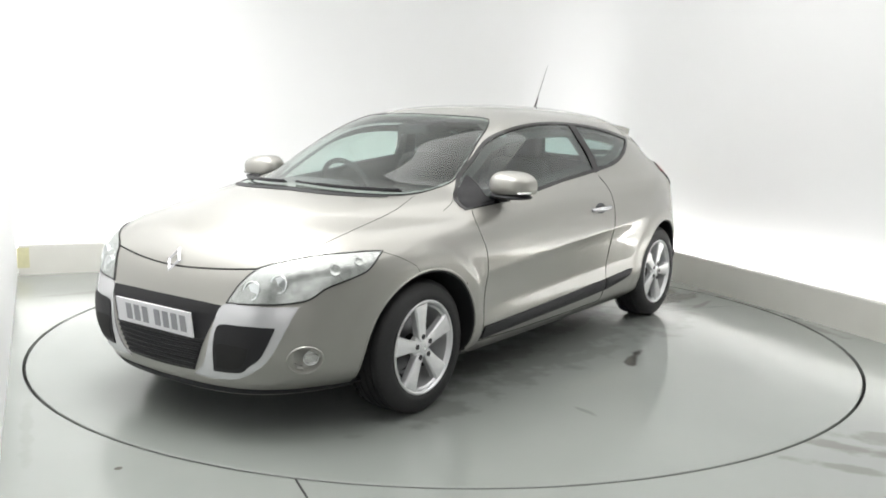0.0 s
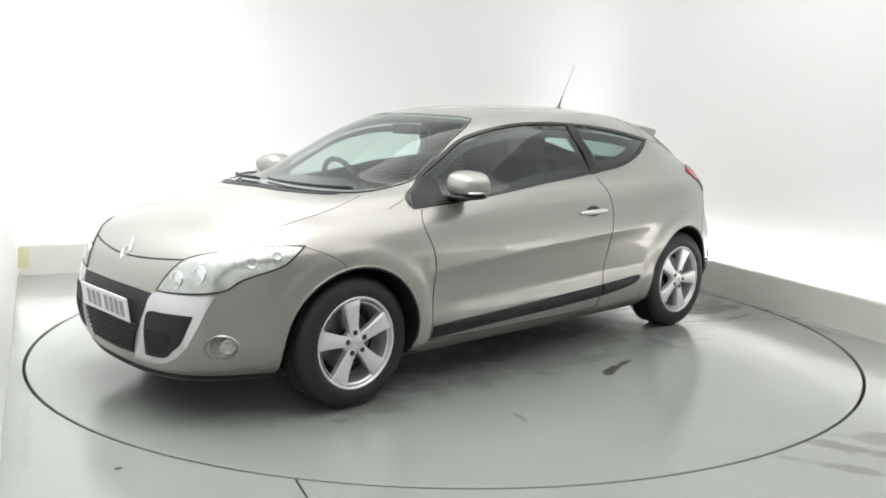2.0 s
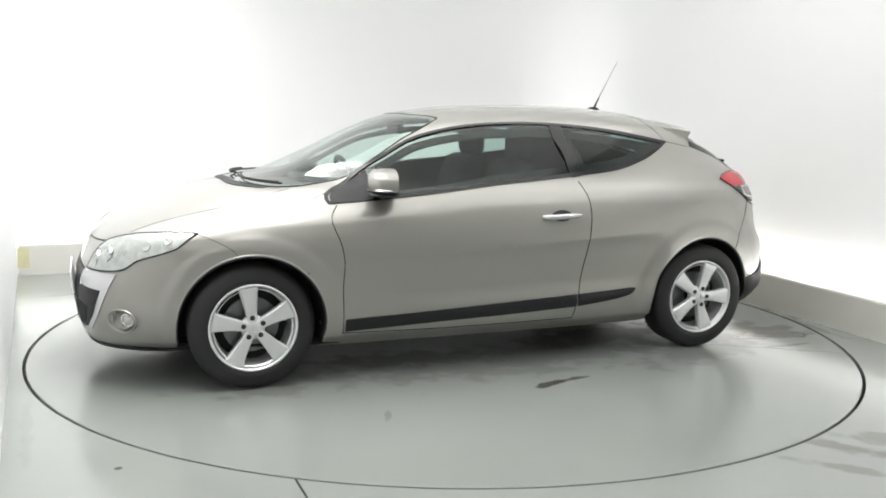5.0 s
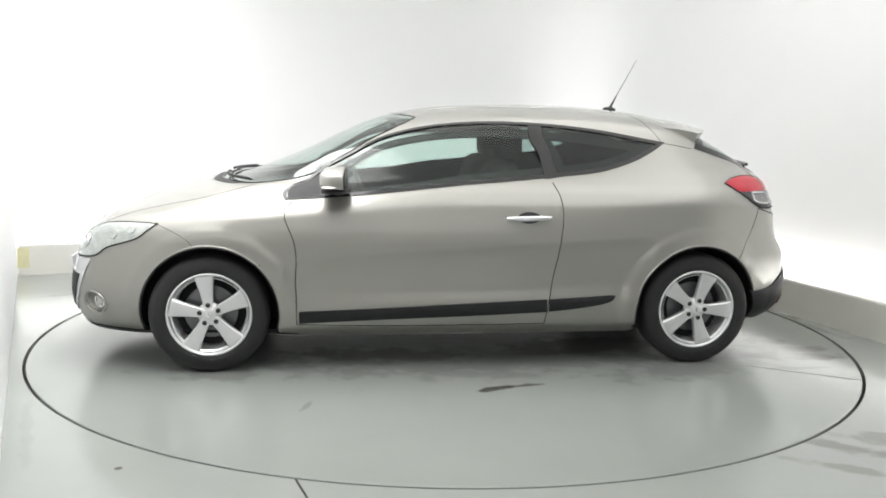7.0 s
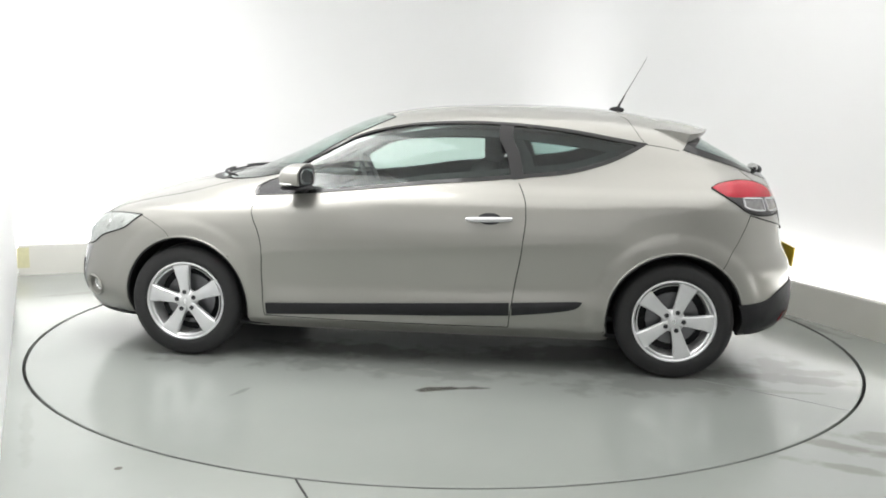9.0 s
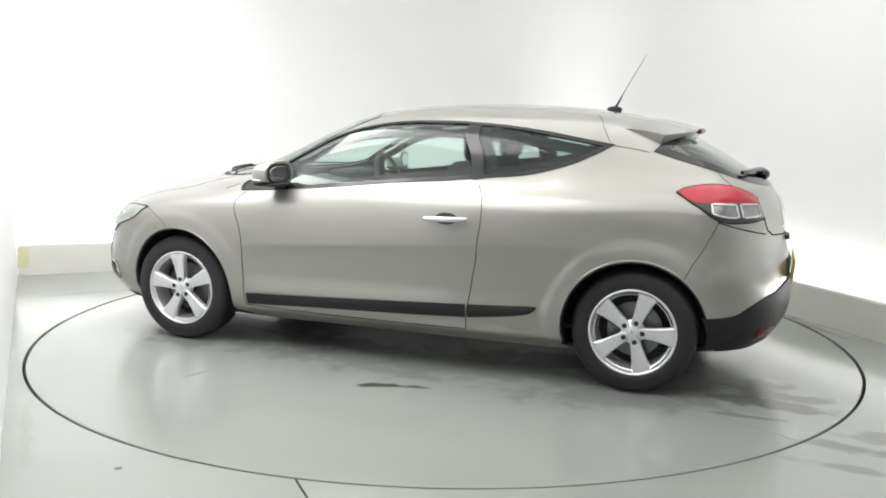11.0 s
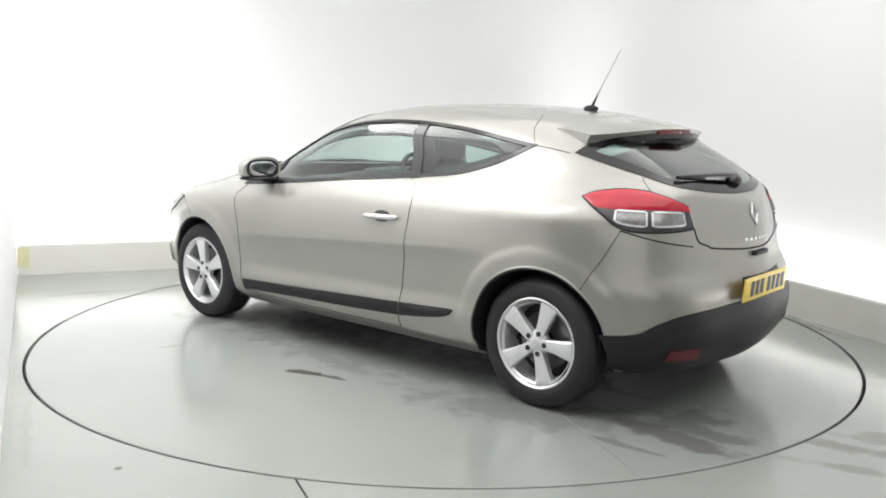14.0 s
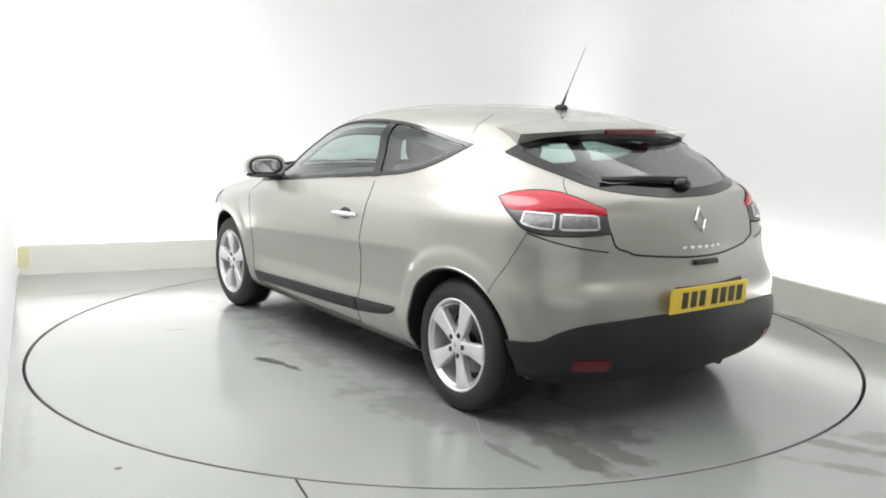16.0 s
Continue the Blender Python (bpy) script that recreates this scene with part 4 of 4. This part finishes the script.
def build_rear(car):
    for s in (1, -1):
        part("tail_light", sheet(flip(TL_LOW, s), flip(TL_UP, s), 40, 12, .002, .012, .003), SMOKE, car, "clear and red tail light")
        lo, mid = resample(TL_LOW, 50), resample(TL_MID, 50)
        part("tail_light_red_lens", sheet(flip(TL_MID, s), flip(TL_UP, s), 40, 8, .005, .010, .007), REDLENS, car, "bright red upper lens")
        for i0, i1 in ((17, 29), (31, 45)):
            cell = [lo[i0:i1] * (1 - k) + mid[i0:i1] * k for k in (.30, .86)]
            part("tail_light_bulb_bowl", sheet(flip(cell[0], s), flip(cell[1], s), 14, 5, .0065, .005), LAMPCELL, car)
            part("tail_light_chamber", band(flip(loop_of(cell[0], cell[1], 16), s), -.009, .011, .010, 3), SATIN, car)
        for c in (TL_LOW, TL_UP):
            seam(car, flip(c, s), .004, .003, "tail_light_bezel")
        # reflector in the black apron
        lo = on_rear(((.67, .310), (.52, .305)))
        up = on_rear(((.67, .356), (.52, .352)))
        part("rear_reflector", sheet(flip(lo, s), flip(up, s), 10, 4, .022, .014), DEEPRED, car, "dark red reflector")
    lo = spline(on_side(((-1.655, .245), (-1.75, .236))) + on_rear(((.72, .232), (.5, .230), (0, .230))))
    up = spline(on_side(((-1.645, .405), (-1.72, .410), (-1.80, .425))) + on_rear(((.72, .470), (.62, .505), (.42, .517), (.22, .523), (0, .526))))
    lo = np.concatenate([lo, (np.array([2 * math.pi, 0]) + np.array([-1, 1]) * lo)[::-1][1:]])
    up = np.concatenate([up, (np.array([2 * math.pi, 0]) + np.array([-1, 1]) * up)[::-1][1:]])
    part("rear_apron", sheet(lo, up, 90, 10, .008, .02, .012), BLACK, car, "black plastic lower rear bumper")
    # recess round the plate
    a = spline(on_rear(((.20, .529), (0, .527), (-.285, .525))))
    b = spline(on_rear(((.20, .634), (0, .636), (-.285, .640))))
    part("plate_recess", sheet(a, b, 24, 6, .002, .008), BLACK, car)
    # spoiler over the rear window
    bm, under = bmesh.new(), bmesh.new()
    rows, dark = [], []
    for q in np.linspace(-1, 1, 41):
        a = abs(q)
        x_end, z_end = -1.535 + .14 * a ** 4, 1.305 - .030 * a ** 2
        x0, z0 = -1.17 + .06 * a ** 2, 1.361 - .062 * a ** 2.5
        sec = []
        for k in np.linspace(0, 1, 8):
            sec.append((x0 + (x_end - x0) * k, q * (.545 + .025 * k), z0 + (z_end - z0) * k ** 1.35 + .008 * math.sin(math.pi * k)))
        y = q * .57
        sec += [(x_end + .008 + .02 * a ** 4, y, z_end - .018 - .035 * a ** 8), (x_end + .10, y, z_end - .028 - .070 * a ** 8), (-1.34 + .06 * a ** 2, q * .55, 1.25 - .05 * a ** 2)]
        rows.append([bm.verts.new(v) for v in sec])
        y = q * .545
        sec = [(x_end + .016 + .02 * a ** 4, y, z_end - .014), (x_end + .030 + .03 * a ** 4, y, z_end - .052), (x_end + .07 + .02 * a ** 4, y, z_end - .060), (x_end + .13, y, z_end - .020)]
        dark.append([under.verts.new(v) for v in sec])
    for mesh, ring in ((bm, rows), (under, dark)):
        for p, r in zip(ring, ring[1:]):
            for k in range(len(p)):
                l = (k + 1) % len(p)
                mesh.faces.new((p[k], r[k], r[l], p[l]))
        mesh.faces.new(ring[0])
        mesh.faces.new(ring[-1][::-1])
        bmesh.ops.recalc_face_normals(mesh, faces=mesh.faces)
    part("roof_spoiler", bm, PAINT, car)
    part("spoiler_underside", under, GLOSSBLACK, car, "gloss black spoiler underside")
    bm = bmesh.new()
    box(bm, -1.545, -1.522, -.17, .17, 1.277, 1.301, .004)
    part("high_brake_light", bm, DEEPRED, car, "dark red high brake light")
    # rear wiper
    bm = bmesh.new()
    ball(bm, (-1.875, 0.02, 1.066), .035, .055, .03)
    ws = part("rear_wiper", bm, GLOSSBLACK, car, "black rear wiper")
    c = np.array(spline(on_rear(((-.01, 1.058), (.15, 1.070), (.42, 1.076)))))
    P = skin(c[:, 0], c[:, 1]) + normal(c[:, 0], c[:, 1]) * .02
    part("wiper_arm", tube(bmesh.new(), P, [.030 - .020 * i / (len(P) - 1) for i in range(len(P))], 8), GLOSSBLACK, ws)
    # tailgate catch and small lettering drawn as bars
    bm = bmesh.new()
    box(bm, -2.032, -1.99, -.075, .075, .722, .745, .006)
    part("tailgate_catch", bm, BLACK, car)
    for k in range(6):
        y = .12 - k * .045
        c, n = Vector(skin(at_y(y, .80, True), .80)), Vector(normal(at_y(y, .80, True), .80))
        bm = bmesh.new()
        box(bm, -.012, .012, 0, .002, -.006, .006)
        o = part("model_bar", bm, CHROME, car, smooth=False)
        o.matrix_basis = Matrix.Translation(c) @ n.to_track_quat("Y", "Z").to_matrix().to_4x4()
    # silencer
    bm = bmesh.new()
    tube(bm, [(-1.6, -.36, .205), (-1.86, -.36, .195)], .028, 12)
    part("exhaust_pipe", bm, DARKSTEEL, car)


def build_sides(car):
    for s in (1, -1):
        lo = on_side(((.862, .262), (.4, .280), (-.10, .296), (-.458, .312)))
        up = on_side(((.862, .324), (.4, .342), (-.10, .364), (-.458, .380)))
        part("door_moulding", sheet(flip(spline(lo), s), flip(spline(up), s), 40, 5, .008, .012, .006), BLACK, car, "black rubbing strip")
        lo = on_side(((-.472, .313), (-.65, .333), (-.80, .360), (-.84, .395)))
        up = on_side(((-.472, .381), (-.65, .390), (-.80, .399), (-.84, .397)))
        part("wing_moulding", sheet(flip(spline(lo), s), flip(spline(up), s), 24, 5, .008, .012, .006), BLACK, car, "black rubbing strip")
        # door handle over a flat dark disc that stands in for its recess's shade
        t, z = at_x(-.345, .822), .822
        c, n = Vector(skin(t, z)), Vector(normal(t, z))
        bm = bmesh.new()
        prism(bm, [(.062 * math.cos(a), .031 * math.sin(a)) for a in np.linspace(0, 2 * math.pi, 28, endpoint=False)], -.004, .003)
        o = part("handle_recess", bm, DARKSTEEL, car, smooth=False)
        o.matrix_basis = Matrix.Translation((c.x, c.y * s, c.z)) @ Vector((n.x, n.y * s, n.z)).to_track_quat("Y", "Z").to_matrix().to_4x4()
        bm = bmesh.new()
        pts = [(-.225 - .235 * k, s * (float(skin(at_x(-.225 - .235 * k, .82), .82)[1]) + .008 + .022 * math.sin(math.pi * k) ** .5), .818 + .006 * k) for k in np.linspace(0, 1, 15)]
        tube(bm, pts, [.009 + .006 * math.sin(math.pi * i / 14) ** .5 for i in range(15)], 10)
        part("door_handle", bm, SATIN, car, "satin silver door handle")
        # mirror
        mr = new("door_mirror")
        mr.parent = car
        mr["label"] = "body-coloured door mirror"
        bm = bmesh.new()
        ball(bm, (0, 0, 0), .100, .124, .076, 32, .72)
        for v in list(bm.verts):
            v.co.x = max(v.co.x, -.032)
            k = (v.co.y + .124) / .248
            v.co.z = v.co.z * (1 - .22 * k * k) if v.co.z > 0 else max(v.co.z * .8, -.048 + .012 * k)
        part("mirror_shell", bm, PAINT, mr)
        bm = bmesh.new()
        ball(bm, (.020, 0, -.054), .078, .112, .014, 20, .8)
        part("mirror_base", bm, BLACK, mr)
        bm = bmesh.new()
        ball(bm, (.030, .088, -.030), .052, .036, .012, 16, .9)
        part("mirror_indicator", bm, REFLECTOR, mr, "clear indicator strip")
        bm = bmesh.new()
        ball(bm, (-.027, 0, .004), .011, .112, .058, 24, .72)
        part("mirror_frame", bm, BLACK, mr)
        bm = bmesh.new()
        ball(bm, (-.0365, 0, .004), .004, .088, .042, 24, .72)
        part("mirror_face", bm, MIRRORGLASS, mr, smooth=False)
        bm = bmesh.new()
        tube(bm, [(.015, -.14, -.075), (.012, -.09, -.066), (.005, -.03, -.062)], [.035, .026, .022], 10)
        part("mirror_foot", bm, BLACK, mr)
        mr.matrix_basis = pose(.655, s * .900, 1.012, 0, 0, (-8 if s > 0 else 8))
        if s < 0:
            for o in mr.children:
                o.data.transform(Matrix.Diagonal((1, -1, 1, 1)))
                o.data.flip_normals()
    # front wipers
    for y0, y1 in ((.55, -.05), (-.10, -.66)):
        c = np.array(spline(on_front(((y0, 0.974 if abs(y0) > .4 else .986), ((y0 + y1) / 2, .982), (y1, .990 if abs(y1) < .4 else .978)))))
        P = skin(c[:, 0], c[:, 1]) + normal(c[:, 0], c[:, 1]) * .014
        w = part("windscreen_wiper", tube(bmesh.new(), P, .006, 6), BLACK, car, "black windscreen wiper")
        P2 = P[:9] + np.array([.02, 0, .006])
        part("wiper_arm", tube(bmesh.new(), P2, .008, 6), BLACK, w)
    # cowl under the windscreen
    a = spline(on_front(both(((.53, .962), (.37, .964), (0, .970)))))
    b = spline(on_front(both(((.53, .970), (.37, .973), (0, .979)))))
    part("scuttle_panel", sheet(a, b, 50, 4, .003, .012), BLACK, car, "black plastic scuttle panel")
    # aerial
    bm = bmesh.new()
    ball(bm, (-1.045, 0, 1.400), .045, .022, .020, 16)
    ae = part("aerial", bm, BLACK, car, "thin black roof aerial")
    part("aerial_mast", tube(bmesh.new(), [(-1.05, 0, 1.41), (-1.07, 0, 1.45), (-1.09, 0, 1.49)], [.008, .0055, .003], 8), BLACK, ae)
    part("aerial_rod", tube(bmesh.new(), [(-1.09, 0, 1.49), (-1.21, 0, 1.71)], [.0022, .0012], 6), DARKSTEEL, ae)


def build_cabin(car):
    plan_slab(.20, .93, "underbody", LINING, car, .02)
    plan_slab(.30, .88, "cabin_floor", LINING, car, .02, -1.45, 1.1)
    # dashboard
    bm = bmesh.new()
    prof = [(1.16, .905), (1.0, .925), (.82, .935), (.70, .92), (.66, .86), (.72, .70), (.76, .55), (1.16, .55)]
    prism(bm, prof, -.62, .62)
    part("dashboard", bm, DASH, car, "charcoal dashboard", smooth=False)
    bm = bmesh.new()
    box(bm, .66, .86, -.56, -.14, .90, .975, .03)
    part("instrument_hood", bm, DASH, car)
    st = new("steering_wheel")
    st.parent = car
    st.matrix_basis = pose(.50, -.36, .90, 0, 0, 0)
    bm = bmesh.new()
    pts = [(.07 * math.sin(a) * 1.0, .185 * math.cos(a), .175 * math.sin(a)) for a in np.linspace(0, 2 * math.pi, 36, endpoint=False)]
    part("steering_rim", tube(bm, pts, .016, 8, True), DASH, st)
    bm = bmesh.new()
    ball(bm, (.02, 0, 0), .03, .07, .06)
    part("airbag_boss", bm, DASH, st)
    for y0, z0 in ((.18, 0), (-.18, 0), (0, -.17)):
        part("steering_spoke", tube(bmesh.new(), [(.02, 0, 0), (.4 * z0, y0, z0)], .014, 6), DASH, st)
    part("steering_column", tube(bmesh.new(), [(.03, 0, 0), (.25, 0, -.08)], .04, 10), DASH, st)
    for y in (.36, -.36):
        seat = new("front_seat")
        seat.parent = car
        seat["label"] = "dark cloth front seat"
        seat.matrix_basis = pose(.10, y, .30)
        bm = bmesh.new()
        box(bm, -.22, .30, -.25, .25, .04, .26, .06)
        part("seat_cushion", bm, CLOTH, seat)
        bm = bmesh.new()
        box(bm, -.075, .075, -.24, .24, 0, .60, .06)
        for v in bm.verts:
            v.co = Vector((v.co.x - .22 - v.co.z * .30, v.co.y * (1 - .18 * (v.co.z / .6) ** 2), v.co.z + .20))
        part("backrest", bm, CLOTH, seat)
        bm = bmesh.new()
        box(bm, -.055, .055, -.13, .13, -.01, .20, .052)
        for v in bm.verts:
            v.co += Vector((-.44, 0, .80))
        part("headrest", bm, CLOTH, seat)
        for dy in (-.06, .06):
            part("headrest_post", tube(bmesh.new(), [(-.40, dy, .74), (-.435, dy, .84)], .007, 8), CHROME, seat)
    bm = bmesh.new()
    box(bm, -1.25, -.72, -.62, .62, .34, .52, .06)
    rb = part("rear_bench", bm, CLOTH, car, "dark cloth rear bench")
    bm = bmesh.new()
    box(bm, -.07, .07, -.60, .60, 0, .46, .05)
    for v in bm.verts:
        v.co = Vector((v.co.x - 1.16 - v.co.z * .35, v.co.y, v.co.z + .46))
    part("bench_back", bm, CLOTH, rb)
    for y in (-.34, .34):
        bm = bmesh.new()
        box(bm, -1.40, -1.32, y - .12, y + .12, .90, 1.04, .035)
        part("headrest", bm, CLOTH, rb)
    bm = bmesh.new()
    box(bm, -1.72, -1.36, -.54, .54, .86, .885, .01)
    part("parcel_shelf", bm, LINING, car)
    bm = bmesh.new()
    box(bm, .30, .34, -.11, .11, 1.235, 1.295, .012)
    part("inner_mirror", bm, DASH, car)


def build_car():
    car = tagged(new("car"), "champagne beige metallic three-door coupe with silver alloy wheels", "car")
    build_body(car)
    build_arches(car)
    build_glazing(car)
    build_seams(car)
    build_front(car)
    build_rear(car)
    build_sides(car)
    build_cabin(car)
    for ax, sp in ((AXLE_F, 0.12), (AXLE_R, -0.35)):
        for s in (1, -1):
            build_wheel(car, ax, s, sp)
    return car


car = build_car()
# the table starts up, then turns evenly
TURN = [(0.0, 234.15), (0.5, 232.4), (1.0, 229.68), (1.5, 226.4)] + [(float(t), 222.87 - 6.926 * (t - 2)) for t in range(2, 17)]


def motions():
    walk(turntable, [(t, pose(0, 0, 0, 0, 0, a)) for t, a in TURN])
    walk(car, [(t, pose(0, 0, 0, 0, 0, a) @ pose(0.032, 0.010, 0)) for t, a in TURN])


motions()
